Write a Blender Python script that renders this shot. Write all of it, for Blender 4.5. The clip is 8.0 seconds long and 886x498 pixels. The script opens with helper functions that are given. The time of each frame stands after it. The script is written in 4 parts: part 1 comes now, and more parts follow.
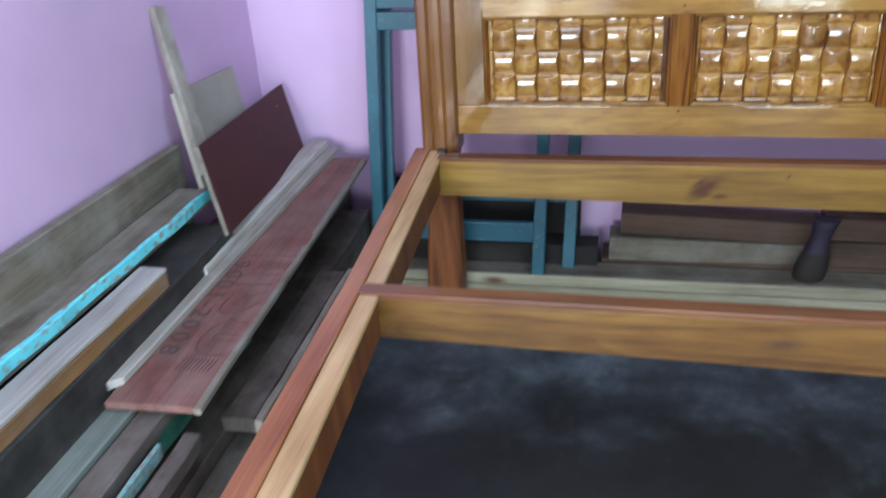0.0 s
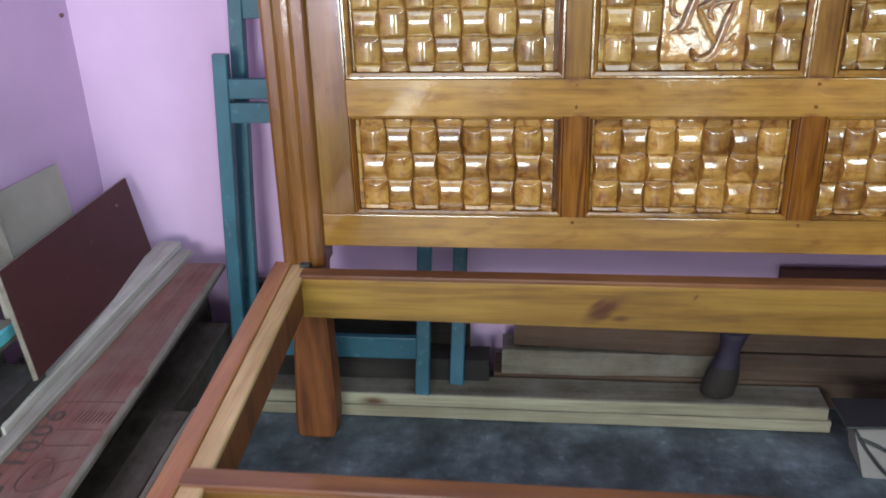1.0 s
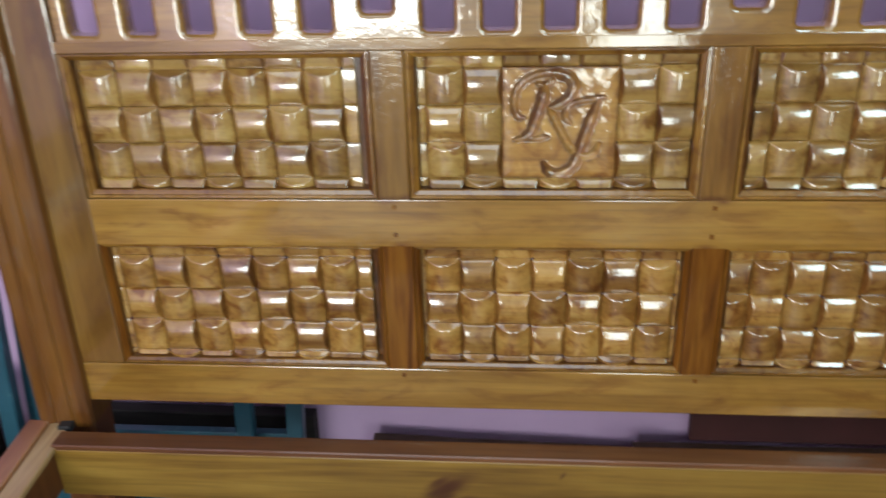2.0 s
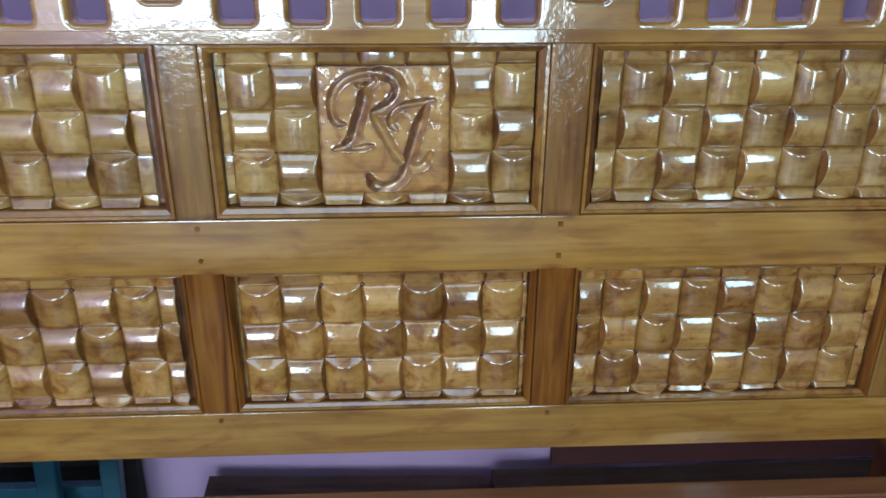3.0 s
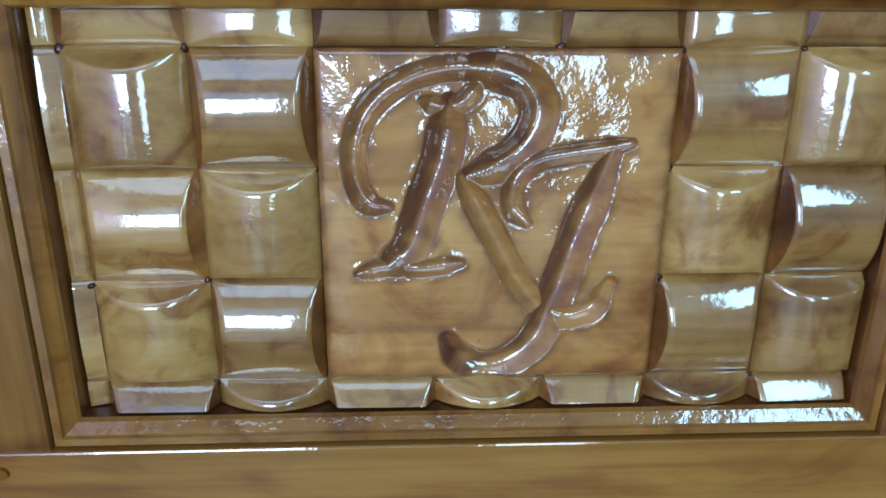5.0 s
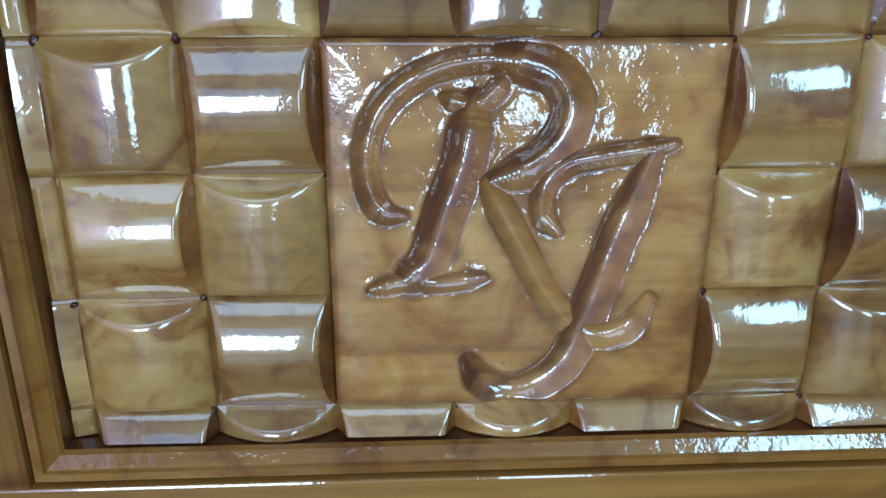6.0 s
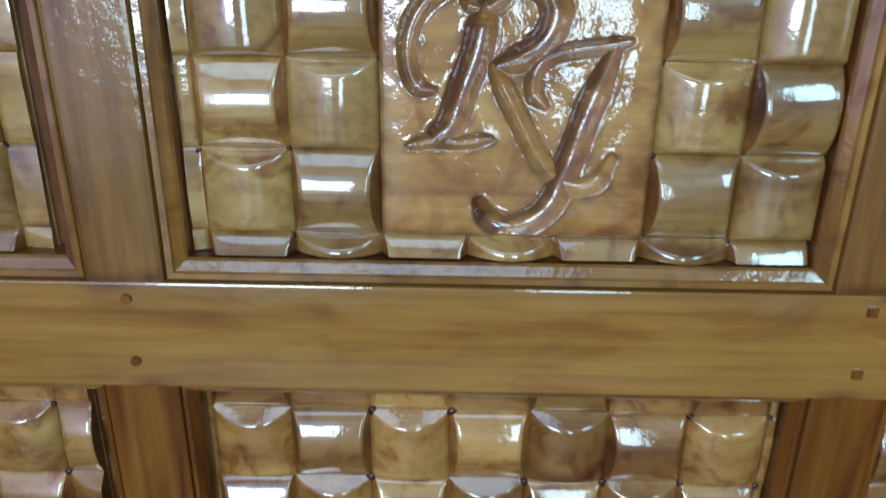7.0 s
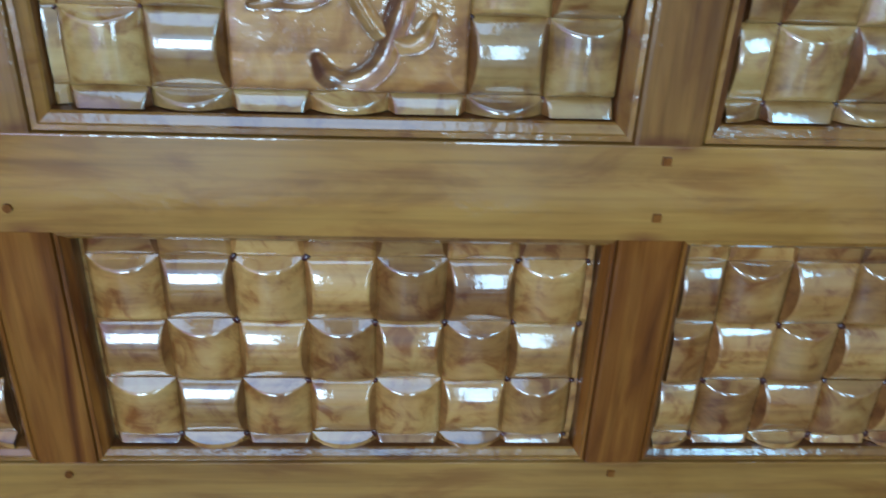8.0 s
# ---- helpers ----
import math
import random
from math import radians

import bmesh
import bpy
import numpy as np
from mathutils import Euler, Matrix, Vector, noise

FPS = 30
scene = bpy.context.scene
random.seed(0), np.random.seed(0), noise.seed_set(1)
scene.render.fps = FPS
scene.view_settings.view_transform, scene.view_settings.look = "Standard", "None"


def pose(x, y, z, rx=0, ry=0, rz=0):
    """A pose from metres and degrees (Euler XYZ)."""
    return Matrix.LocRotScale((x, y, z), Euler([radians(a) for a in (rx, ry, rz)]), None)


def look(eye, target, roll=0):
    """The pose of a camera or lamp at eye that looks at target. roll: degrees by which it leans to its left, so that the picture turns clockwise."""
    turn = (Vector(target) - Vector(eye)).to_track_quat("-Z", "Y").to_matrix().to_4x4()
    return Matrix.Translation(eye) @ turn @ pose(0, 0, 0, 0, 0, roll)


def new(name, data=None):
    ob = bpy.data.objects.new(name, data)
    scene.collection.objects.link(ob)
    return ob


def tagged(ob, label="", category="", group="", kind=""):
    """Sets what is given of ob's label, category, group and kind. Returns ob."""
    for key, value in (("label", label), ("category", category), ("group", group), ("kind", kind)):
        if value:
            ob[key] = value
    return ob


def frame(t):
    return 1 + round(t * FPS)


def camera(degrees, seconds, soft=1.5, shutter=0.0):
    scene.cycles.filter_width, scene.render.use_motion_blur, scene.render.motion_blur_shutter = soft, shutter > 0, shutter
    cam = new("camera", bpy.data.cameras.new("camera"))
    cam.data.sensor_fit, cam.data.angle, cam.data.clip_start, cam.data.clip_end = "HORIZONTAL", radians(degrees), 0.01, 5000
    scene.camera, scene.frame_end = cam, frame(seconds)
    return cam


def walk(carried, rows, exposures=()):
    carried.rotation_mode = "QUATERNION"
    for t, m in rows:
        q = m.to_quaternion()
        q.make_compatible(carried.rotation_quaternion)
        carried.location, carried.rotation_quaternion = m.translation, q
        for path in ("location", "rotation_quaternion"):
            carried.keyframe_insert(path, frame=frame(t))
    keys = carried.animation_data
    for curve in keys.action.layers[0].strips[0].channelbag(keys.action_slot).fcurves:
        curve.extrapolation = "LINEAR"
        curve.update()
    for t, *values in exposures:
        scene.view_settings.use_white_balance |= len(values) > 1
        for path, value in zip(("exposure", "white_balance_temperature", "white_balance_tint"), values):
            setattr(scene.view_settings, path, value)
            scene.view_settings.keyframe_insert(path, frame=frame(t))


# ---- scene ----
cam = camera(54.7, 8.0, soft=1.6, shutter=0.3)
PATH = [
    (0, (0.111, 0.035, 1.178), (-0.32, 1.769, 0.279), -4.0),
    (0.2, (0.093, 0.131, 1.198), (-0.255, 1.903, 0.338), -3.0),
    (0.5, (0.103, 0.209, 1.221), (-0.137, 2.01, 0.389), -2.4),
    (0.8, (0.114, 0.277, 1.197), (-0.08, 2.096, 0.389), -1.5),
    (1, (0.13, 0.358, 1.209), (-0.088, 2.17, 0.392), -1.8),
    (1.2, (0.15, 0.495, 1.241), (-0.09, 2.278, 0.367), -2.8),
    (1.5, (0.235, 0.731, 1.175), (-0.04, 2.537, 0.361), -2.0),
    (1.8, (0.364, 0.822, 1.204), (0.06, 2.644, 0.437), -1.3),
    (2, (0.361, 0.857, 1.285), (0.19, 2.652, 0.42), -1.9),
    (2.2, (0.389, 0.893, 1.293), (0.29, 2.676, 0.391), -1.4),
    (3.3, (0.432, 1.063, 1.227), (0.558, 2.869, 0.378), 0.5),
    (3.5, (0.427, 1.134, 1.22), (0.515, 2.943, 0.37), 0.8),
    (4, (0.387, 1.423, 1.149), (0.45, 3.261, 0.364), 2.4),
    (4.2, (0.397, 1.488, 1.127), (0.439, 3.355, 0.411), 1.6),
    (5.3, (0.368, 1.603, 1.072), (0.488, 3.448, 0.311), 0.6),
    (5.5, (0.367, 1.616, 1.077), (0.496, 3.459, 0.312), 0.8),
    (6, (0.368, 1.62, 1.067), (0.469, 3.474, 0.322), 0.3),
    (6.5, (0.371, 1.591, 1.08), (0.383, 3.422, 0.275), -0.1),
    (6.7, (0.375, 1.541, 1.078), (0.353, 3.372, 0.275), -0.1),
    (7, (0.38, 1.482, 1.07), (0.363, 3.3, 0.237), 0.8),
    (7.5, (0.408, 1.44, 1.073), (0.422, 3.208, 0.139), 1.7),
    (8, (0.443, 1.407, 1.053), (0.559, 3.151, 0.08), 2.6),
]
walk(cam, [(t, look(eye, target, roll)) for t, eye, target, roll in PATH], [(0.0, 2.19, 5800, 3), (0.5, 2.08, 6000, 4), (1.0, 2.03, 6350, 4), (1.5, 1.85, 7000, 5), (2.0, 1.68, 6500, 4), (3.5, 1.69, 5100, 1), (4.0, 1.58, 5200, 1), (5.5, 1.58, 4700, 1), (7.0, 1.55, 5000, 0), (8.0, 1.71, 4500, -2)])


# ---- light ----
world = bpy.data.worlds.new("world")
scene.world = world
world.use_nodes = True
sky = world.node_tree.nodes.new("ShaderNodeTexSky")
sky.sky_type, sky.sun_disc = "NISHITA", False
sky.sun_elevation, sky.sun_rotation = radians(60), radians(275)
world.node_tree.links.new(sky.outputs["Color"], world.node_tree.nodes["Background"].inputs["Color"])
world.node_tree.nodes["Background"].inputs["Strength"].default_value = 0.12

sun = new("sun", bpy.data.lights.new("sun", "SUN"))
sun.data.energy, sun.data.angle, sun.data.color = 2.0, radians(0.5), (1.0, 0.95, 0.86)
sun.matrix_world = look((-5, 0.4, 8.6), (0, 0, 0))


def opening_light(name, eye, target, width, height, watts, colour):
    """Daylight that comes in through one opening of the room."""
    data = bpy.data.lights.new(name, "AREA")
    data.shape, data.size, data.size_y, data.energy, data.color = "RECTANGLE", width, height, watts, colour
    lamp = new(name, data)
    lamp.matrix_world = look(eye, target)
    return lamp


opening_light("doorway_daylight", (-0.485, -1.36, 0.925), (-0.485, 1.0, 0.925), 0.88, 1.00, 16.5, (0.98, 1.0, 0.97))
opening_light("window_daylight", (0.95, -1.36, 0.98), (0.95, 1.0, 0.98), 0.4, 1.66, 6.4, (0.93, 1.0, 0.98))
# Unseen roof opening, added to lighten upward faces and the west wall.
opening_light("added_roof_daylight", (0.0, -0.25, 2.94), (0.0, -0.249, 0.0), 1.7, 1.8, 6.0, (0.98, 1.0, 0.95))
opening_light("east_window_daylight", (1.86, -0.7, 2.15), (0.0, -0.7, 2.15), 1.1, 1.1, 17.0, (0.72, 0.94, 1.0))


# ---- materials ----
def nodes_of(name):
    mat = bpy.data.materials.new(name)
    mat.use_nodes = True
    nt = mat.node_tree
    return mat, nt, nt.nodes["Principled BSDF"]


def node(nt, kind, links=(), **values):
    made = nt.nodes.new(kind)
    for key, value in values.items():
        made.inputs[key.replace("_", " ")].default_value = value
    for source, socket in links:
        nt.links.new(source, made.inputs[socket])
    return made


def ramp(nt, source, stops):
    made = nt.nodes.new("ShaderNodeValToRGB")
    while len(made.color_ramp.elements) < len(stops):
        made.color_ramp.elements.new(0.5)
    for element, (at, colour) in zip(made.color_ramp.elements, stops):
        element.position, element.color = at, (*colour, 1)
    nt.links.new(source, made.inputs["Fac"])
    return made


def mixed(nt, kind, fac, a, b):
    made = nt.nodes.new("ShaderNodeMix")
    made.data_type, made.blend_type = "RGBA", kind
    for value, socket in ((fac, 0), (a, 6), (b, 7)):
        if hasattr(value, "links"):
            nt.links.new(value, made.inputs[socket])
        else:
            made.inputs[socket].default_value = value if socket == 0 else (*value, 1)
    return made.outputs[2]


def wood(name, dark, mid, light, axis="x", coat=0.0, rough=0.45, grain=1.0, vary=0.25, dirt=0.0, bump=0.15, peel=0.0, knots=(), blotch=0.6, drop=110.0, sheen=0.5, stain=0.0, spot=0.0, stain_shade=False, knot=(0.07, 0.028, 0.01)):
    """Timber whose grain runs along one axis, with streaks, fine pores and a tone of its own for each piece."""
    mat, nt, bsdf = nodes_of(name)
    where = nt.nodes.new("ShaderNodeTexCoord").outputs["Object"]
    info = nt.nodes.new("ShaderNodeObjectInfo")
    shift = node(nt, "ShaderNodeVectorMath", [(info.outputs["Random"], 0)])
    shift.operation = "SCALE"
    shift.inputs["Scale"].default_value = 7.0
    moved = node(nt, "ShaderNodeVectorMath", [(where, 0), (shift.outputs[0], 1)])
    long = {"x": (1.6, 22, 22), "y": (22, 1.6, 22), "z": (22, 22, 1.6)}[axis]
    fine = {"x": (6, 160, 160), "y": (160, 6, 160), "z": (160, 160, 6)}[axis]
    map_a = node(nt, "ShaderNodeMapping", [(moved.outputs[0], "Vector")], Scale=[v * grain for v in long])
    map_b = node(nt, "ShaderNodeMapping", [(moved.outputs[0], "Vector")], Scale=fine)
    streak = node(nt, "ShaderNodeTexNoise", [(map_a.outputs[0], "Vector")], Scale=1.0, Detail=5.0, Roughness=0.55, Distortion=0.9)
    pores = node(nt, "ShaderNodeTexNoise", [(map_b.outputs[0], "Vector")], Scale=1.0, Detail=3.0, Roughness=0.6)
    cloud = node(nt, "ShaderNodeTexNoise", [(moved.outputs[0], "Vector")], Scale=5.0, Detail=3.0)
    colour = ramp(nt, streak.outputs["Fac"], [(0.28, dark), (0.47, mid), (0.72, light)]).outputs["Color"]
    tone = ramp(nt, pores.outputs["Fac"], [(0.3, (0.60, 0.56, 0.52)), (0.55, (1, 1, 1))]).outputs["Color"]
    colour = mixed(nt, "MULTIPLY", 0.55, colour, tone)
    blot = ramp(nt, cloud.outputs["Fac"], [(0.32, (0.70, 0.62, 0.55)), (0.6, (1.06, 1.04, 1.0))]).outputs["Color"]
    colour = mixed(nt, "MULTIPLY", blotch, colour, blot)
    if stain:
        map_c = node(nt, "ShaderNodeMapping", [(moved.outputs[0], "Vector")], Scale=[spot or (9 if v < 2 else 34) for v in long])
        pool = node(nt, "ShaderNodeTexNoise", [(map_c.outputs[0], "Vector")], Scale=1.0, Detail=5.0, Roughness=0.6, Distortion=0.8)
        brown_tone = ramp(nt, pool.outputs["Fac"], [(0.34, (0.52, 0.30, 0.12)), (0.49, (0.96, 0.87, 0.73)), (0.7, (1.12, 1.13, 1.10))]).outputs["Color"]
        colour = mixed(nt, "MULTIPLY", stain, colour, brown_tone)
    own = ramp(nt, info.outputs["Random"], [(0.0, (1 - vary, 1 - vary * 1.1, 1 - vary * 1.2)), (1.0, (1 + vary * 0.4, 1 + vary * 0.4, 1 + vary * 0.4))]).outputs["Color"]
    colour = mixed(nt, "MULTIPLY", 1.0, colour, own)
    if dirt:
        dust = node(nt, "ShaderNodeTexNoise", [(where, "Vector")], Scale=9.0, Detail=8.0, Roughness=0.7)
        mask = ramp(nt, dust.outputs["Fac"], [(0.42, (0, 0, 0)), (0.68, (dirt, dirt, dirt))]).outputs["Color"]
        colour = mixed(nt, "MIX", mask, colour, (0.30, 0.29, 0.27))
    for kx, kz, size, turn in knots:
        wob = node(nt, "ShaderNodeVectorMath", [(streak.outputs["Color"], 0)])
        wob.operation, wob.inputs["Scale"].default_value = "SCALE", size * 1.6
        bent = node(nt, "ShaderNodeVectorMath", [(where, 0), (wob.outputs[0], 1)])
        apart = node(nt, "ShaderNodeVectorMath", [(bent.outputs[0], 0)])
        apart.operation, apart.inputs[1].default_value = "SUBTRACT", (kx + size * 0.8, 0.0, kz + size * 0.8)
        tilted = node(nt, "ShaderNodeMapping", [(apart.outputs[0], "Vector")], Rotation=(0.0, radians(turn), 0.0), Scale=(1.0, 0.0, 1.0))
        flat = node(nt, "ShaderNodeMapping", [(tilted.outputs[0], "Vector")], Scale=(0.38, 1.0, 1.0))
        away = node(nt, "ShaderNodeVectorMath", [(flat.outputs[0], 0)])
        away.operation = "LENGTH"
        ring = ramp(nt, away.outputs["Value"], [(size * 0.45, (0.95, 0.95, 0.95)), (size * 0.95, (0.5, 0.5, 0.5)), (size * 1.7, (0, 0, 0))]).outputs["Color"]
        colour = mixed(nt, "MIX", ring, colour, knot)
    # Per-point brown: stain plus the shade painted on channel flanks.
    if stain_shade:
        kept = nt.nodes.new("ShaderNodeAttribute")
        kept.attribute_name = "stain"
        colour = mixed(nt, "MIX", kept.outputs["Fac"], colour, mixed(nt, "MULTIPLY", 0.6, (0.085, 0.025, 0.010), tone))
    nt.links.new(colour, bsdf.inputs["Base Color"])
    bsdf.inputs["Roughness"].default_value = rough
    bsdf.inputs["Specular IOR Level"].default_value = sheen
    bsdf.inputs["Coat Weight"].default_value = coat
    bsdf.inputs["Coat Roughness"].default_value = 0.07
    bsdf.inputs["Coat IOR"].default_value = 1.8
    relief = node(nt, "ShaderNodeBump", [(pores.outputs["Fac"], "Height")], Strength=bump, Distance=0.0012)
    nt.links.new(relief.outputs[0], bsdf.inputs["Normal"])
    if coat:
        drops = node(nt, "ShaderNodeTexNoise", [(where, "Vector")], Scale=drop * 0.45, Detail=4.0, Roughness=0.62)
        peeled = node(nt, "ShaderNodeBump", [(drops.outputs["Fac"], "Height")], Strength=peel, Distance=0.003)
        nt.links.new(peeled.outputs[0], bsdf.inputs["Coat Normal"])
    return mat


def plain(name, colour, rough=0.5, spread=0.25, scale=14.0, bump=0.1, metal=0.0, worn=None, worn_from=0.58):
    """Paint, cement or cloth: a colour with cloudy variation, optional wear and a little relief."""
    mat, nt, bsdf = nodes_of(name)
    where = nt.nodes.new("ShaderNodeTexCoord").outputs["Object"]
    a = node(nt, "ShaderNodeTexNoise", [(where, "Vector")], Scale=scale, Detail=6.0, Roughness=0.6)
    b = node(nt, "ShaderNodeTexNoise", [(where, "Vector")], Scale=scale * 7, Detail=4.0)
    low = [c * (1 - spread) for c in colour]
    high = [min(1, c * (1 + spread)) for c in colour]
    out = ramp(nt, a.outputs["Fac"], [(0.3, low), (0.7, high)]).outputs["Color"]
    if worn:
        mask = ramp(nt, b.outputs["Fac"], [(worn_from, (0, 0, 0)), (worn_from + 0.06, (1, 1, 1))]).outputs["Color"]
        out = mixed(nt, "MIX", mask, out, worn)
    nt.links.new(out, bsdf.inputs["Base Color"])
    bsdf.inputs["Roughness"].default_value, bsdf.inputs["Metallic"].default_value = rough, metal
    relief = node(nt, "ShaderNodeBump", [(b.outputs["Fac"], "Height")], Strength=bump, Distance=0.003)
    nt.links.new(relief.outputs[0], bsdf.inputs["Normal"])
    return mat


TEAK = dict(dark=(0.225, 0.112, 0.018), mid=(0.285, 0.150, 0.026), light=(0.365, 0.207, 0.044), coat=1.0, rough=0.42, vary=0.12, peel=0.08, sheen=0.2, stain=0.55)
teak_x = wood("varnished_teak", axis="x", **TEAK)
stile_teak = wood("stile_teak", axis="z", **dict(TEAK, dark=(0.115, 0.052, 0.008), mid=(0.17, 0.084, 0.014), light=(0.235, 0.125, 0.026)))
slot_teak = wood("brushed_varnish_teak", axis="x", **dict(TEAK, peel=0.28, drop=60.0, rough=0.24, sheen=0.6))
BROWN = dict(dark=(0.060, 0.017, 0.004), mid=(0.165, 0.060, 0.008), light=(0.25, 0.108, 0.016), grain=2.6, coat=0.3, rough=0.35, vary=0.15, peel=0.09, stain=0.4, sheen=0.1)
brown_z = wood("stained_teak", axis="z", **BROWN)
MIDDLE = dict(dark=(0.085, 0.032, 0.008), mid=(0.185, 0.090, 0.019), light=(0.29, 0.160, 0.036), grain=1.8, coat=0.42, rough=0.35, vary=0.12, drop=170.0, peel=0.2, stain=0.5, sheen=0.15)
mid_z = wood("brown_gold_teak", axis="z", **dict(MIDDLE, knot=(0.085, 0.028, 0.007), knots=((0.186, 0.850, 0.0045, 0), (0.212, 0.8525, 0.0036, 0), (0.607, 0.851, 0.0040, 0), (0.624, 0.8525, 0.0034, 0))))
TRIM = dict(MIDDLE, dark=(0.10, 0.040, 0.007), mid=(0.235, 0.115, 0.019), light=(0.34, 0.185, 0.034), coat=1.0, stain=0.7, spot=40.0)
middle_teak = wood("middle_rail_teak", axis="x", **dict(TEAK, knot=(0.13, 0.042, 0.008), knots=((0.186, 0.8485, 0.0040, 4), (0.204, 0.7825, 0.0034, 0), (0.628, 0.849, 0.0030, 0), (0.612, 0.7825, 0.0034, -4))))
trim_x, trim_z = (wood("trim_teak_" + a, axis=a, **TRIM) for a in "xz")
carved_teak = wood("carved_teak", (0.19, 0.102, 0.024), (0.33, 0.205, 0.058), (0.45, 0.315, 0.108), "x", coat=1.0, rough=0.42, vary=0.15, peel=0.08, blotch=1.0, drop=140.0, sheen=0.35, stain=0.85, spot=45.0)
warm_carved = wood("warm_carved_teak", (0.19, 0.085, 0.020), (0.34, 0.190, 0.050), (0.45, 0.285, 0.090), "x", coat=1.0, rough=0.42, vary=0.2, peel=0.08, blotch=1.0, drop=140.0, sheen=0.25, stain=0.95, spot=45.0)
plate_teak = wood("plate_teak", (0.24, 0.112, 0.024), (0.42, 0.235, 0.060), (0.57, 0.370, 0.125), "x", coat=1.0, rough=0.42, vary=0.02, peel=0.2, blotch=1.0, drop=150.0, sheen=0.25, stain=0.75, spot=26.0, stain_shade=True)
# Darker teak for the side cuts: pooled stain and painted shade together.
cut_stain_shade = wood("teak_cut_stain_shade", (0.07, 0.024, 0.006), (0.19, 0.083, 0.018), (0.29, 0.150, 0.036), "x", coat=0.5, rough=0.4, vary=0.45, peel=0.1, blotch=1.0, drop=100.0, stain=0.6, spot=55.0, sheen=0.2)
# Dark varnish brown; it also paints shade into the panel and moulding gaps.
brown_tone = wood("varnish_gap_shade", (0.045, 0.014, 0.004), (0.105, 0.036, 0.007), (0.17, 0.066, 0.013), "x", coat=0.5, rough=0.35, vary=0.05, peel=0.10, sheen=0.25)
pit_dark = wood("pit_dark_varnish", (0.022, 0.006, 0.005), (0.042, 0.010, 0.007), (0.075, 0.020, 0.012), "x", coat=0.25, rough=0.4, vary=0.3, peel=0.3, sheen=0.2)
post_teak = wood("post_teak", (0.075, 0.024, 0.005), (0.145, 0.055, 0.011), (0.21, 0.092, 0.019), "z", coat=0.7, sheen=0.2, rough=0.4, vary=0.05, peel=0.1)
rail_red = wood("heartwood_rail", (0.18, 0.05, 0.022), (0.31, 0.11, 0.045), (0.42, 0.19, 0.08), "y", coat=0.25, rough=0.45, vary=0.05)
rail_pale = wood("sapwood_rail", (0.33, 0.17, 0.07), (0.50, 0.32, 0.15), (0.62, 0.44, 0.24), "y", coat=0.2, rough=0.45, vary=0.05)
rail_gold = wood("cross_rail_teak", (0.15, 0.070, 0.010), (0.275, 0.148, 0.024), (0.39, 0.235, 0.046), "x", coat=0.3, rough=0.42, vary=0.08, knots=((0.262, 0.422, 0.013, 35), (0.250, 0.432, 0.0055, 38), (0.262, 0.420, 0.006, 32), (0.246, 0.412, 0.005, 24), (0.258, 0.404, 0.005, 15), (0.292, 0.401, 0.005, 5), (0.43, 0.45, 0.002, 60), (0.93, 0.44, 0.008, 20)), knot=(0.075, 0.022, 0.006))
rail_top = wood("cross_rail_top", (0.10, 0.032, 0.012), (0.18, 0.065, 0.02), (0.25, 0.11, 0.036), "x", coat=0.25, rough=0.45, vary=0.08)
leg_brown = wood("leg_teak", (0.09, 0.026, 0.008), (0.165, 0.052, 0.013), (0.22, 0.078, 0.021), "z", rough=0.55, vary=0.05)
old_grey = wood("weathered_timber", (0.11, 0.095, 0.075), (0.19, 0.17, 0.14), (0.29, 0.26, 0.22), "y", rough=0.8, vary=0.35, dirt=0.5, bump=0.5)
old_brown = wood("old_brown_timber", (0.026, 0.020, 0.018), (0.058, 0.046, 0.040), (0.105, 0.086, 0.074), "y", rough=0.8, vary=0.35, dirt=0.22, bump=0.5)
pale_y = wood("pale_sawn_timber", (0.26, 0.24, 0.235), (0.42, 0.395, 0.385), (0.56, 0.54, 0.53), "y", rough=0.75, vary=0.2, dirt=0.5, bump=0.5)
green_grey = wood("green_grey_plank", (0.085, 0.105, 0.097), (0.14, 0.165, 0.155), (0.20, 0.23, 0.22), "y", rough=0.75, vary=0.05, dirt=0.3, bump=0.4)
dusty_brown = wood("dusty_brown_plank", (0.06, 0.046, 0.042), (0.105, 0.083, 0.078), (0.155, 0.125, 0.118), "y", rough=0.8, vary=0.15, dirt=0.3, bump=0.4)
pale_x = wood("pale_sawn_plank", (0.09, 0.076, 0.055), (0.15, 0.13, 0.098), (0.22, 0.19, 0.145), "x", rough=0.7, vary=0.2, dirt=0.3, bump=0.4)
brown_plank_x = wood("old_brown_plank", (0.026, 0.013, 0.008), (0.058, 0.031, 0.019), (0.10, 0.057, 0.037), "x", rough=0.8, vary=0.3, dirt=0.06, bump=0.4)
carved_red = wood("carved_red_timber", (0.10, 0.038, 0.033), (0.165, 0.066, 0.057), (0.23, 0.105, 0.092), "y", rough=0.7, vary=0.05, dirt=0.22, bump=0.4)
red_ply = plain("dark_red_laminate", (0.058, 0.0125, 0.012), 0.7, 0.2, 5.0, 0.05, worn=(0.25, 0.16, 0.14), worn_from=0.70)
grey_board = plain("grey_fibreboard", (0.30, 0.27, 0.24), 0.85, 0.12, 8.0, 0.2)
batten_grey = wood("grey_brown_batten", (0.13, 0.115, 0.105), (0.225, 0.20, 0.185), (0.33, 0.30, 0.28), "z", rough=0.8, vary=0.05, dirt=0.3, bump=0.5)
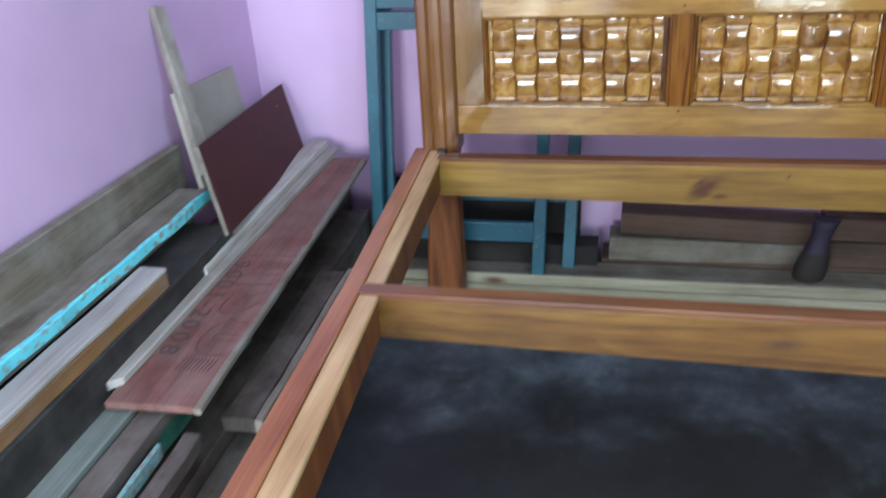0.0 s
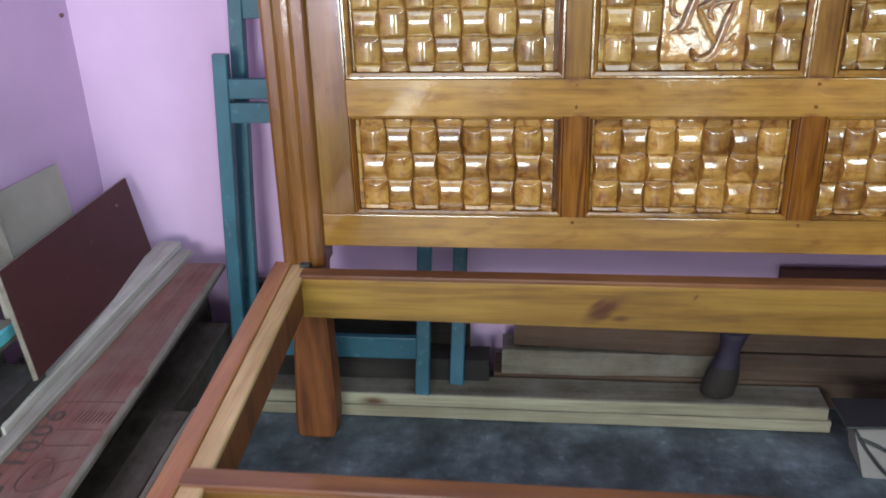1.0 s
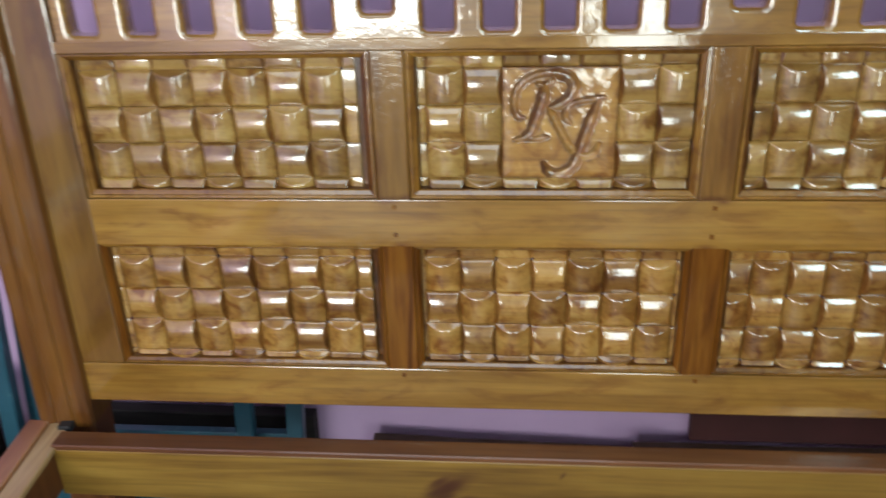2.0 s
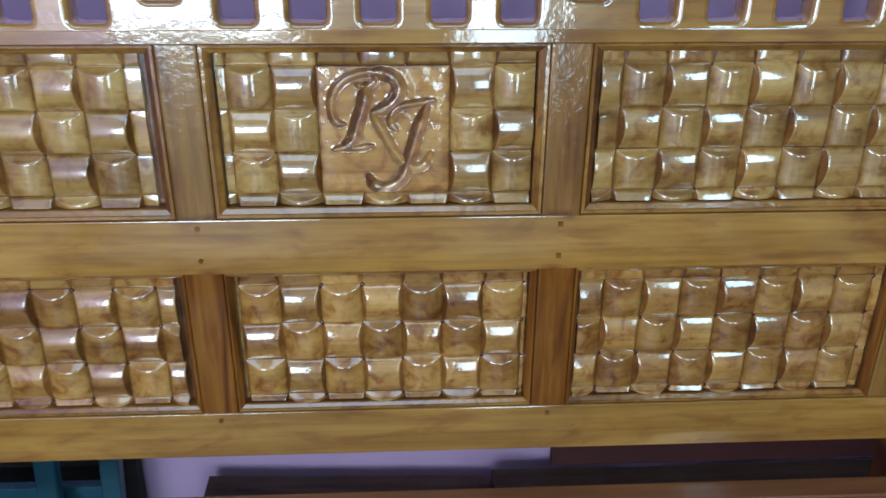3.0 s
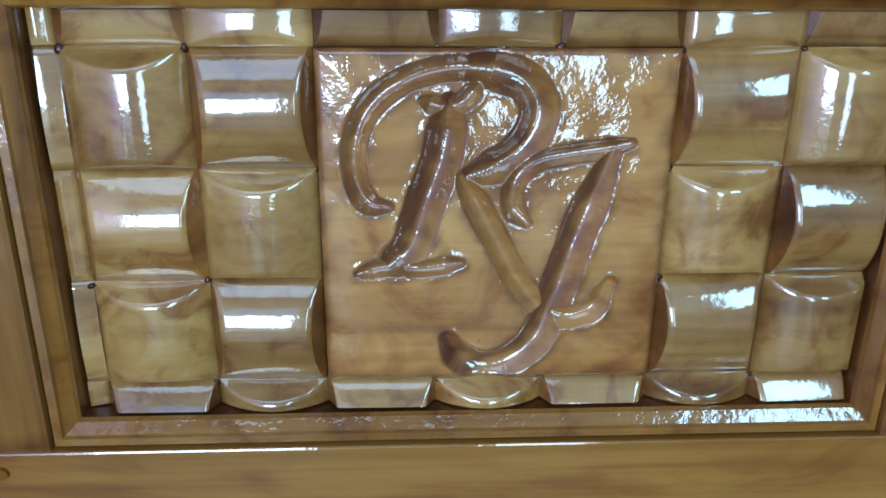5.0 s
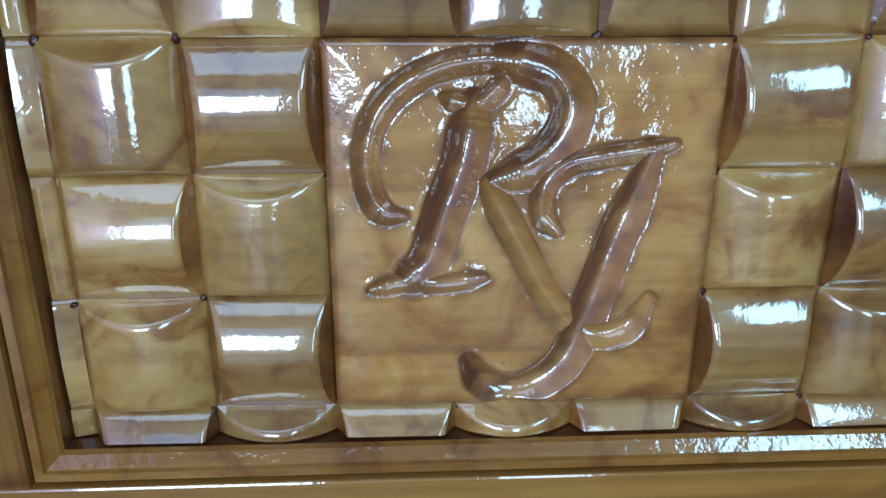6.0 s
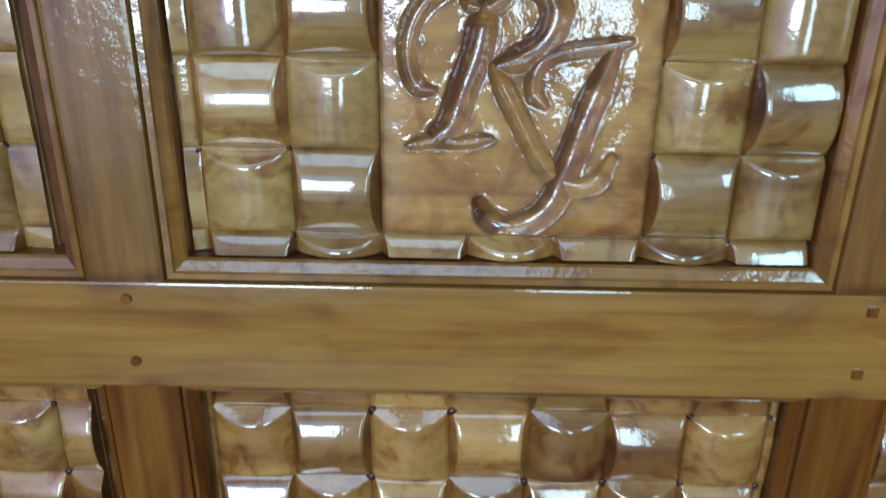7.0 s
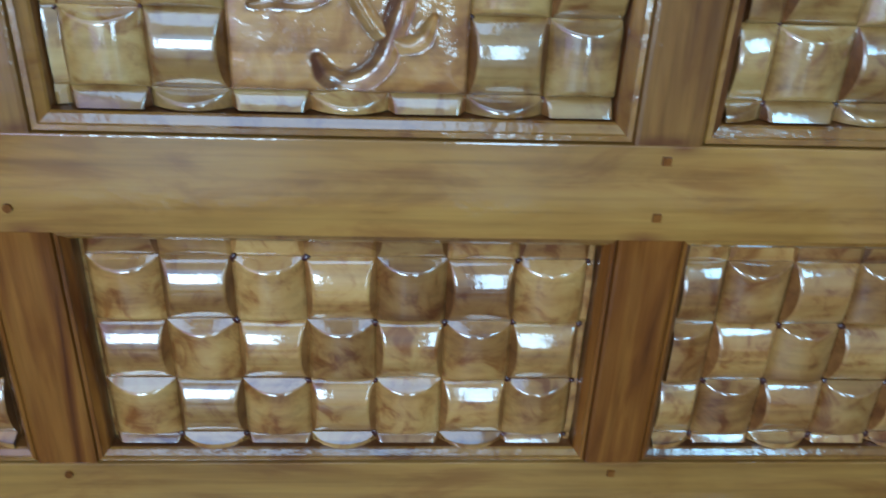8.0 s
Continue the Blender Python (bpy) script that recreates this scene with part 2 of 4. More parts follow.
cyan_paint = plain("chipped_cyan_paint", (0.16, 0.58, 0.68), 0.5, 0.2, 10.0, 0.3, worn=(0.25, 0.25, 0.22), worn_from=0.56)
faded_cyan = plain("faded_cyan_paint", (0.20, 0.36, 0.39), 0.6, 0.3, 14.0, 0.3, worn=(0.20, 0.20, 0.18), worn_from=0.5)
blue_paint = plain("blue_enamel_paint", (0.026, 0.095, 0.135), 0.4, 0.25, 9.0, 0.15, worn=(0.05, 0.13, 0.165), worn_from=0.62)
pink_paint = plain("lilac_pink_wall_paint", (0.58, 0.395, 0.61), 0.75, 0.08, 2.2, 0.06)
# Unseen ceiling, toned dark to dim its reflection in the varnish.
ceiling_paint = plain("dark_unseen_ceiling", (0.17, 0.155, 0.13), 0.85, 0.2, 2.0, 0.05)
dark_lump = plain("dark_brown_root", (0.014, 0.009, 0.007), 0.8, 0.3, 20.0, 0.4)
purple_cloth = plain("purple_plastic", (0.024, 0.016, 0.034), 0.75, 0.3, 16.0, 0.3)
carton = plain("pale_carton", (0.20, 0.185, 0.175), 0.8, 0.15, 9.0, 0.2)
black_tape = plain("black_strap", (0.02, 0.02, 0.022), 0.5, 0.2, 30.0, 0.1)
outdoor_ground = plain("pale_concrete_ground", (0.55, 0.53, 0.49), 0.9, 0.2, 0.6, 0.3)
green_glass = plain("green_glass_edge", (0.05, 0.16, 0.12), 0.15, 0.3, 20.0, 0.05)
printed_ink = plain("faded_ink", (0.07, 0.048, 0.046), 0.8, 0.3, 60.0, 0.1, worn=(0.16, 0.08, 0.07), worn_from=0.60)
paper_white = plain("faded_paper", (0.42, 0.42, 0.40), 0.8, 0.15, 30.0, 0.1, worn=(0.22, 0.22, 0.22), worn_from=0.55)
beam_white = wood("whitish_sawn_face", (0.26, 0.25, 0.25), (0.37, 0.355, 0.355), (0.48, 0.465, 0.46), "y", rough=0.8, vary=0.05, dirt=0.4, bump=0.4)
beam_orange = wood("orange_sawn_side", (0.13, 0.06, 0.025), (0.22, 0.115, 0.045), (0.30, 0.17, 0.075), "y", rough=0.75, vary=0.05, dirt=0.2, bump=0.4)
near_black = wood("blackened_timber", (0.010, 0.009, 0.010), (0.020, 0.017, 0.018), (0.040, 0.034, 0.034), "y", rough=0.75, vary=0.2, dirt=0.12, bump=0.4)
# Near black, so the void's shade is in the colour.
void_wood = wood("void_dark_timber", (0.007, 0.006, 0.005), (0.014, 0.011, 0.010), (0.028, 0.022, 0.019), "x", rough=0.85, vary=0.2, bump=0.4)
rail_dark = wood("brown_cross_rail", (0.065, 0.026, 0.006), (0.15, 0.072, 0.014), (0.23, 0.125, 0.027), "x", coat=0.3, rough=0.42, vary=0.05, stain=0.5, knots=((0.34, 0.43, 0.009, 10),))
dusty_top = wood("dusty_plank_top", (0.07, 0.058, 0.043), (0.12, 0.104, 0.08), (0.18, 0.16, 0.125), "x", rough=0.75, vary=0.1, dirt=0.4, bump=0.4)
pale_edge = wood("sawn_pale_edge", (0.16, 0.145, 0.10), (0.27, 0.25, 0.18), (0.36, 0.34, 0.255), "x", rough=0.75, vary=0.1, bump=0.4, knots=((-0.25, 0.045, 0.010, 0),))
dark_line = plain("dark_groove", (0.105, 0.042, 0.038), 0.8, 0.2, 20.0, 0.1)


def cement():
    mat, nt, bsdf = nodes_of("dark_cement_floor")
    where = nt.nodes.new("ShaderNodeTexCoord").outputs["Object"]
    a = node(nt, "ShaderNodeTexNoise", [(where, "Vector")], Scale=5.5, Detail=7.0, Roughness=0.62, Distortion=0.15)
    b = node(nt, "ShaderNodeTexNoise", [(where, "Vector")], Scale=34.0, Detail=6.0, Roughness=0.7)
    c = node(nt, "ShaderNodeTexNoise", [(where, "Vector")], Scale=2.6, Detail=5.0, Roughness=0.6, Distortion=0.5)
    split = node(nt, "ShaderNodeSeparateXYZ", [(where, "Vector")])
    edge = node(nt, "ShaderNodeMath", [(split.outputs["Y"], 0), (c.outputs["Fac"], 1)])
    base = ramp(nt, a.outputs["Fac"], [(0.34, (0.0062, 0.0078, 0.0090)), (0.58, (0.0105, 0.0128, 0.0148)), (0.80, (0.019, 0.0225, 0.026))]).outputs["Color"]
    # Paler, patchier grey, blended in towards the north wall.
    greyish = ramp(nt, a.outputs["Fac"], [(0.34, (0.022, 0.028, 0.033)), (0.50, (0.08, 0.098, 0.115)), (0.66, (0.16, 0.19, 0.22))]).outputs["Color"]
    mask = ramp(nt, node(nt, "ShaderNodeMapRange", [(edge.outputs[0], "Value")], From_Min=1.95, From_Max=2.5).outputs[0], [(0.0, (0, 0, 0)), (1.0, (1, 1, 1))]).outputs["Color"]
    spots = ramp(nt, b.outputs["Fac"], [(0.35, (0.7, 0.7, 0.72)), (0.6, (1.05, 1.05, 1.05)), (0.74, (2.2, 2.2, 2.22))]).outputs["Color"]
    colour = mixed(nt, "MULTIPLY", 1.0, mixed(nt, "MIX", mask, base, greyish), spots)
    nt.links.new(colour, bsdf.inputs["Base Color"])
    bsdf.inputs["Roughness"].default_value = 0.55
    relief = node(nt, "ShaderNodeBump", [(b.outputs["Fac"], "Height")], Strength=0.25, Distance=0.002)
    nt.links.new(relief.outputs[0], bsdf.inputs["Normal"])
    return mat


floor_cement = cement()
# Unseen south and east walls, toned dark to cut bounced light.
grey_plaster = plain("dark_unseen_wall", (0.12, 0.11, 0.098), 0.9, 0.15, 3.0, 0.2)


# ---- building helpers ----
def thing(name, at, label, category, group=""):
    ob = new(name)
    ob.location, ob.empty_display_size = at, 0.1
    return tagged(ob, label, category, group)


def mesh_of(name, bm, mat, smooth=False):
    bmesh.ops.recalc_face_normals(bm, faces=bm.faces)
    data = bpy.data.meshes.new(name)
    for f in bm.faces:
        f.smooth = smooth
    bm.to_mesh(data)
    bm.free()
    data.materials.append(mat)
    return data


def part(name, bm, mat, parent, label="", smooth=False):
    """One mesh, modelled in world places, under a thing or a part."""
    ob = new(name, mesh_of(name, bm, mat, smooth))
    ob.parent = parent
    if parent.data is None:
        ob.matrix_parent_inverse = Matrix.Translation(parent.location).inverted()
    return tagged(ob, label)


def add_box(bm, x0, x1, y0, y1, z0, z1, bevel=0.0):
    made = bmesh.ops.create_cube(bm, size=1.0, matrix=Matrix.LocRotScale(((x0 + x1) / 2, (y0 + y1) / 2, (z0 + z1) / 2), None, (x1 - x0, y1 - y0, z1 - z0)))
    if bevel:
        edges = list({e for v in made["verts"] for e in v.link_edges})
        bmesh.ops.bevel(bm, geom=edges, offset=bevel, segments=2, affect="EDGES", profile=0.6)
    return bm


def box(x0, x1, y0, y1, z0, z1, bevel=0.002):
    return add_box(bmesh.new(), x0, x1, y0, y1, z0, z1, bevel)


def loft(rings, closed=True):
    """A skin over rings of equal count, with both ends capped."""
    bm = bmesh.new()
    rows = [[bm.verts.new(p) for p in ring] for ring in rings]
    count = len(rows[0])
    for a, b in zip(rows, rows[1:]):
        for i in range(count):
            j = (i + 1) % count
            bm.faces.new((a[i], a[j], b[j], b[i]))
    bm.faces.new(rows[0][::-1])
    bm.faces.new(rows[-1])
    return bm


def board(a, b, width, thick, up=(0, 0, 1), taper=1.0, rough=0.0015, steps=9, seed=0, skew=0.0):
    """A sawn board: a and b are the middles of the ends of its upper face; its sides waver a little."""
    rng = random.Random(seed)
    a, b = Vector(a), Vector(b)
    along = (b - a).normalized()
    across = along.cross(Vector(up)).normalized()
    normal = across.cross(along).normalized()
    rings = []
    for i in range(steps + 1):
        f = i / steps
        w = width * (1 + (taper - 1) * f) / 2
        c = 0.0025
        p = a.lerp(b, f)
        jl, jr, jt = (rng.uniform(-rough, rough) for _ in range(3))
        sk = skew if i == 0 else 0.0
        l, r = w + jl, w + jr
        shape = [(-l + c, 0), (r - c, 0), (r, -c), (r, -thick + c), (r - c, -thick), (-l + c, -thick), (-l, -thick + c), (-l, -c)]
        rings.append([p + across * u + normal * (v + jt * 0.4) + along * (sk * (u / width)) for u, v in shape])
    return loft(rings)


def plank(name, a, b, width, thick, mat, label, category="plank", group="", **more):
    """A loose board as a thing of its own, its origin at its middle."""
    bm = board(a, b, width, thick, **more)
    mid = (Vector(a) + Vector(b)) / 2
    bmesh.ops.translate(bm, verts=bm.verts, vec=-mid)
    ob = new(name, mesh_of(name, bm, mat))
    ob.location = mid
    return tagged(ob, label, category, group)


def smooth_path(points, steps=8):
    """Catmull-Rom points through a few guide points."""
    pts = [Vector(p) for p in points]
    pts = [pts[0] * 2 - pts[1], *pts, pts[-1] * 2 - pts[-2]]
    out = []
    for p0, p1, p2, p3 in zip(pts, pts[1:], pts[2:], pts[3:]):
        for i in range(steps):
            t = i / steps
            out.append(0.5 * (2 * p1 + (p2 - p0) * t + (2 * p0 - 5 * p1 + 4 * p2 - p3) * t * t + (3 * p1 - p0 - 3 * p2 + p3) * t ** 3))
    return out + [pts[-2]]


def stroke(points, facing, half, rise, ends=0.5, steps=8, sides=8):
    """A rounded bead laid along a path on a surface that faces one way, thinner at its ends."""
    path = smooth_path(points, steps)
    facing = Vector(facing)
    rings = []
    for i, p in enumerate(path):
        ahead = (path[min(i + 1, len(path) - 1)] - path[max(i - 1, 0)]).normalized()
        side = ahead.cross(facing).normalized()
        f = i / (len(path) - 1)
        k = ends + (1 - ends) * min(1, math.sin(math.pi * f) * 2.2)
        ring = []
        for j in range(sides + 1):
            a = math.pi * j / sides
            ring.append(p + side * (math.cos(a) * half * k) + facing * (math.sin(a) * rise * k))
        ring.append(p - side * (half * k) - facing * 0.002)
        ring.append(p + side * (half * k) - facing * 0.002)
        rings.append(ring)
    return loft(rings)


# ---- room ----
WX, EX, SY, NY, TOP = -0.95, 1.85, -1.35, 2.27, 2.9


def structure(name, bm, mat, label):
    return tagged(new(name, mesh_of(name, bm, mat)), label, kind="structure")


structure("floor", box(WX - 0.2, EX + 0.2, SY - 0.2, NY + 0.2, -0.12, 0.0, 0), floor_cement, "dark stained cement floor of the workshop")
structure("wall_north", box(WX - 0.2, EX + 0.2, NY, NY + 0.2, 0, TOP, 0), pink_paint, "lilac pink painted plaster wall behind the bed")
structure("wall_west", box(WX - 0.2, WX, SY, NY, 0, TOP, 0), pink_paint, "lilac pink painted plaster wall beside the timber")
bm = box(WX - 0.2, -0.93, SY - 0.2, SY, 0, TOP, 0)
add_box(bm, -0.93, -0.04, SY - 0.2, SY, 2.05, TOP)
add_box(bm, -0.04, 0.75, SY - 0.2, SY, 0, TOP)
add_box(bm, 0.75, 1.15, SY - 0.2, SY, 0, 0.13)
add_box(bm, 0.75, 1.15, SY - 0.2, SY, 1.82, TOP)
add_box(bm, 1.15, EX + 0.2, SY - 0.2, SY, 0, TOP)
structure("wall_south", bm, grey_plaster, "unseen wall, kept dark to cut bounce, with a doorway and a window")
bm = box(EX, EX + 0.2, SY, NY, 0, 1.6, 0)
add_box(bm, EX, EX + 0.2, SY, NY, 2.7, TOP)
add_box(bm, EX, EX + 0.2, SY, -1.25, 1.6, 2.7)
add_box(bm, EX, EX + 0.2, -0.15, NY, 1.6, 2.7)
structure("wall_east", bm, grey_plaster, "unseen wall, kept dark to cut bounce, with a wide window beside the bed")
bm = bmesh.new()
bmesh.ops.create_uvsphere(bm, u_segments=10, v_segments=6, radius=0.005, matrix=Matrix.Translation((WX + 0.004, 2.235, 0.925)))
tagged(new("nail", mesh_of("nail", bm, dark_line, True)), "small rusty nail head in the painted wall", "nail")
bm = box(WX - 0.2, -0.85, SY - 0.2, NY + 0.2, TOP, TOP + 0.15, 0)
add_box(bm, 0.85, EX + 0.2, SY - 0.2, NY + 0.2, TOP, TOP + 0.15)
add_box(bm, -0.85, 0.85, SY - 0.2, -1.15, TOP, TOP + 0.15)
add_box(bm, -0.85, 0.85, 0.65, NY + 0.2, TOP, TOP + 0.15)
structure("ceiling", bm, ceiling_paint, "unseen ceiling, darkened to dim reflections, with an opening added for light")
bm = bmesh.new()
bmesh.ops.create_grid(bm, x_segments=2, y_segments=2, size=300, matrix=Matrix.Translation((0, 0, -0.13)))
structure("ground", bm, outdoor_ground, "pale concrete yard outside the room")

# ---- bed ----
FACE, MID = 1.909, 0.4075
bed = thing("bed", (MID, 0.95, 0), "varnished teak double bed frame with a carved headboard", "bed")


def mirrored(x):
    return 2 * MID - x


def both(build):
    """Makes a part at one end of the headboard and again at the other."""
    build(lambda x: x)
    build(mirrored)


def post(at):
    lo, hi = -0.385, -0.297
    rings = []
    for z in (0.47, 0.9, 1.2):
        lean = (z - 0.47) * 0.012
        ring = []
        for u, d in ((0, 0.010), (0.03, 0.003), (0.10, 0.0), (0.28, 0.0005), (0.325, 0.004), (0.37, 0.0005), (0.50, 0.0), (0.62, 0.0005), (0.665, 0.004), (0.71, 0.0005), (0.92, 0.001), (0.97, 0.003), (1, 0.010), (1, 0.07), (0, 0.07)):
            ring.append((at(lo + (hi - lo) * u + lean), FACE - 0.014 + d, z))
        rings.append(ring)
    part("post", loft(rings), post_teak, bed, "fluted reddish teak corner post")


def leg(at):
    rings = []
    for z, x0, x1, y in ((0.0, -0.412, -0.333, 1.960), (0.008, -0.417, -0.328, 1.956), (0.05, -0.416, -0.322, 1.952), (0.12, -0.410, -0.318, 1.945), (0.20, -0.401, -0.317, 1.937), (0.28, -0.394, -0.316, 1.93), (0.40, -0.387, -0.313, 1.918), (0.47, -0.384, -0.306, 1.912)):
        c = 0.006
        rings.append([(at(x), y + d, z) for x, d in ((x0 + c, 0), (x1 - c, 0), (x1, c), (x1, 0.07 - c), (x1 - c, 0.07), (x0 + c, 0.07), (x0, 0.07 - c), (x0, c))])
    part("leg", loft(rings), leg_brown, bed, "splayed red-brown wooden leg")


def side_rail(at):
    for name, u0, u1, top, low, mat, words in (("side_rail", 0.0, 0.5, 0.480, 0.385, rail_red, "reddish heartwood side rail"), ("rail_ledge", 0.5, 1.0, 0.475, 0.466, rail_pale, "pale sapwood ledge of the side rail"), ("rail_batten", 0.5, 0.97, 0.466, 0.398, leg_brown, "dark brown batten under the ledge")):
        rings = []
        for y, lo, hi in ((1.897, -0.402, -0.334), (1.235, -0.366, -0.300), (0.7, -0.352, -0.270), (-0.06, -0.335, -0.245)):
            x0, x1, c = lo + (hi - lo) * u0, lo + (hi - lo) * u1, 0.002
            rings.append([(at(x), y, z) for x, z in ((x0 + c, top), (x1 - c, top), (x1, top - c), (x1, low), (x0, low), (x0, top - c))])
        part(name, loft(rings), mat, bed, words)


for shape in (post, leg, side_rail):
    both(shape)

# cross rails, each a golden face board with a darker red top edge
for y, tilt, foot, face_wood in ((1.838, 0.0, 0.386, rail_gold), (1.212, -0.006, 0.394, rail_dark)):
    for name, top, low, mat, words in (("cross_rail", 0.471, foot, face_wood, "golden teak cross rail with knots"), ("rail_edge", 0.479, 0.471, rail_top, "red-brown upper edge of the rail")):
        rings = []
        for x in (-0.335, 0.1, 0.6, mirrored(-0.335)):
            dy, c = y + tilt * (x + 0.3), 0.002
            sag = 0.012 * (x + 0.3) if low == foot else 0.0
            rings.append([(x, dy, low - sag), (x, dy, top - c), (x, dy + c, top), (x, dy + 0.034, top), (x, dy + 0.034, low - sag)])
        part(name, loft(rings), mat, bed, words)

# Black boxes stand in for the dark gaps at the rail joints.
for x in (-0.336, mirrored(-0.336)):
    part("joint_gap_box", box(x - 0.010, x + 0.010, 1.880, 1.8965, 0.470, 0.4815, 0.001), black_tape, bed, "black box in place of the dark gap in the rail joint")

# headboard frame
X0, X1 = -0.300, mirrored(-0.300)
L0, L1, C0, C1 = -0.230, 0.1745, 0.2195, 0.5955
R0, R1 = mirrored(L1), mirrored(L0)
part("bottom_rail", box(X0, X1, FACE, FACE + 0.034, 0.513, 0.581, 0.0012), teak_x, bed, "golden varnished lower headboard rail")
part("middle_rail", box(L0, R1, FACE, FACE + 0.034, 0.781, 0.850, 0.0011), middle_teak, bed, "golden varnished middle headboard rail")
for x0, x1 in ((X0, L0), (R1, X1)):
    part("stile", box(x0, x1, FACE + 0.001, FACE + 0.034, 0.581, 1.2, 0.003), stile_teak, bed, "golden varnished headboard stile")
for x0, x1 in ((L1, C0), (C1, R0)):
    for z0, z1, mat in ((0.577, 0.785, brown_z), (0.846, 1.0555, mid_z)):
        part("mullion", box(x0, x1, FACE + 0.001, FACE + 0.034, z0, z1, 0.003), mat, bed, "short varnished upright between carved panels")
for x in (0.197, mirrored(0.197)):
    for z in (0.571, 0.799, 0.840):
        bm = bmesh.new()
        square = x > MID
        bmesh.ops.create_cone(bm, cap_ends=True, segments=4 if square else 12, radius1=0.0042 if square else 0.0032, radius2=0.0039 if square else 0.0030, depth=0.004, matrix=Matrix.Translation((x, FACE, z)) @ pose(0, 0, 0, 90) @ pose(0, 0, 0, 0, 0, 45))
        part("peg", bm, brown_z, bed, "small square brown peg" if square else "small dark wooden peg")


def slotted_board():
    """The pierced board over the panels: one outline with a row of round-cornered slots."""
    curve = bpy.data.curves.new("slotted_board", "CURVE")
    curve.dimensions, curve.fill_mode = "2D", "BOTH"
    depth, edge = 0.034, 0.007
    curve.extrude, curve.bevel_depth, curve.bevel_resolution, curve.offset = depth / 2 - edge, edge, 3, -edge

    def outline(x0, x1, z0, z1, radius):
        pts = []
        for cx, cz, a in ((x1 - radius, z1 - radius, 0), (x0 + radius, z1 - radius, 90), (x0 + radius, z0 + radius, 180), (x1 - radius, z0 + radius, 270)):
            for i in range(4):
                r = radians(a + 30 * i)
                pts.append((cx + radius * math.cos(r), cz + radius * math.sin(r)))
        spline = curve.splines.new("POLY")
        spline.points.add(len(pts) - 1)
        for p, (x, z) in zip(spline.points, pts):
            p.co = (x, z, 0, 1)
        spline.use_cyclic_u = True

    outline(L0, R1, 1.048, 1.20, 0.001)
    for i in range(17):
        x0 = -0.206 + 0.0752 * i if i < 6 else 0.2455 + 0.0737 * (i - 6)
        low = 1.095 if i in (5, 11) else 1.072
        outline(x0, x0 + 0.037, low, 1.175, 0.0055)
    ob = bpy.data.objects.new("slotted_board", curve)
    data = bpy.data.meshes.new_from_object(ob)
    bpy.data.objects.remove(ob)
    data.transform(Matrix.Translation((0, FACE + depth / 2, 0)) @ pose(0, 0, 0, 90))
    bm = bmesh.new()
    bm.from_mesh(data)
    bmesh.ops.remove_doubles(bm, verts=bm.verts, dist=0.0001)
    bm.to_mesh(data)
    bm.free()
    data.materials.clear()
    data.materials.append(slot_teak)
    made = new("slotted_board", data)
    made.parent = bed
    made.matrix_parent_inverse = Matrix.Translation(bed.location).inverted()
    tagged(made, "pierced golden board with upright slots")


slotted_board()
part("upper_rail", box(L0, R1, FACE - 0.0006, FACE + 0.024, 1.0505, 1.0655, 0.001), teak_x, bed, "narrow strip under the slots")


# carved panels
def moulding(x0, x1, z0, z1, mats, slim):
    """Four mitred strips that slope from the frame down to the panel; slim narrows them."""
    profile = ((0.0008, 0.012), (0.0008, 0.0036), (0.0016, 0.0027), (0.0050, 0.0029), (0.0058, 0.0046), (0.0108, 0.0077), (0.0120, 0.0098), (0.0128, 0.0160), (0.0128, 0.0235), (0.0008, 0.0235))
    corners = ((x0, z0), (x1, z0), (x1, z1), (x0, z1))
    inward = ((1, 1), (-1, 1), (-1, -1), (1, -1))
    for i, mat in enumerate(mats):
        j = (i + 1) % 4
        rings = [[(corners[k][0] + inward[k][0] * d * slim, FACE + y, corners[k][1] + inward[k][1] * d * slim) for d, y in profile] for k in (i, j)]
        strip = part("moulding", loft(rings), mat, bed, "varnished moulding round a carved panel")
        strip.data.materials.append(brown_tone)
        # Gap shade and the dark reflection on outer slopes are painted in.
        shaded = (x0 == L0 and i == 1) or (x1 == R1 and i == 3)
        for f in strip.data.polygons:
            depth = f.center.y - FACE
            if 0.0095 < depth < 0.02 or shaded and 0.0050 < depth < 0.02:
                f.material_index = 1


BASE, RISE = FACE + 0.0175, 0.0098
shapes = {}


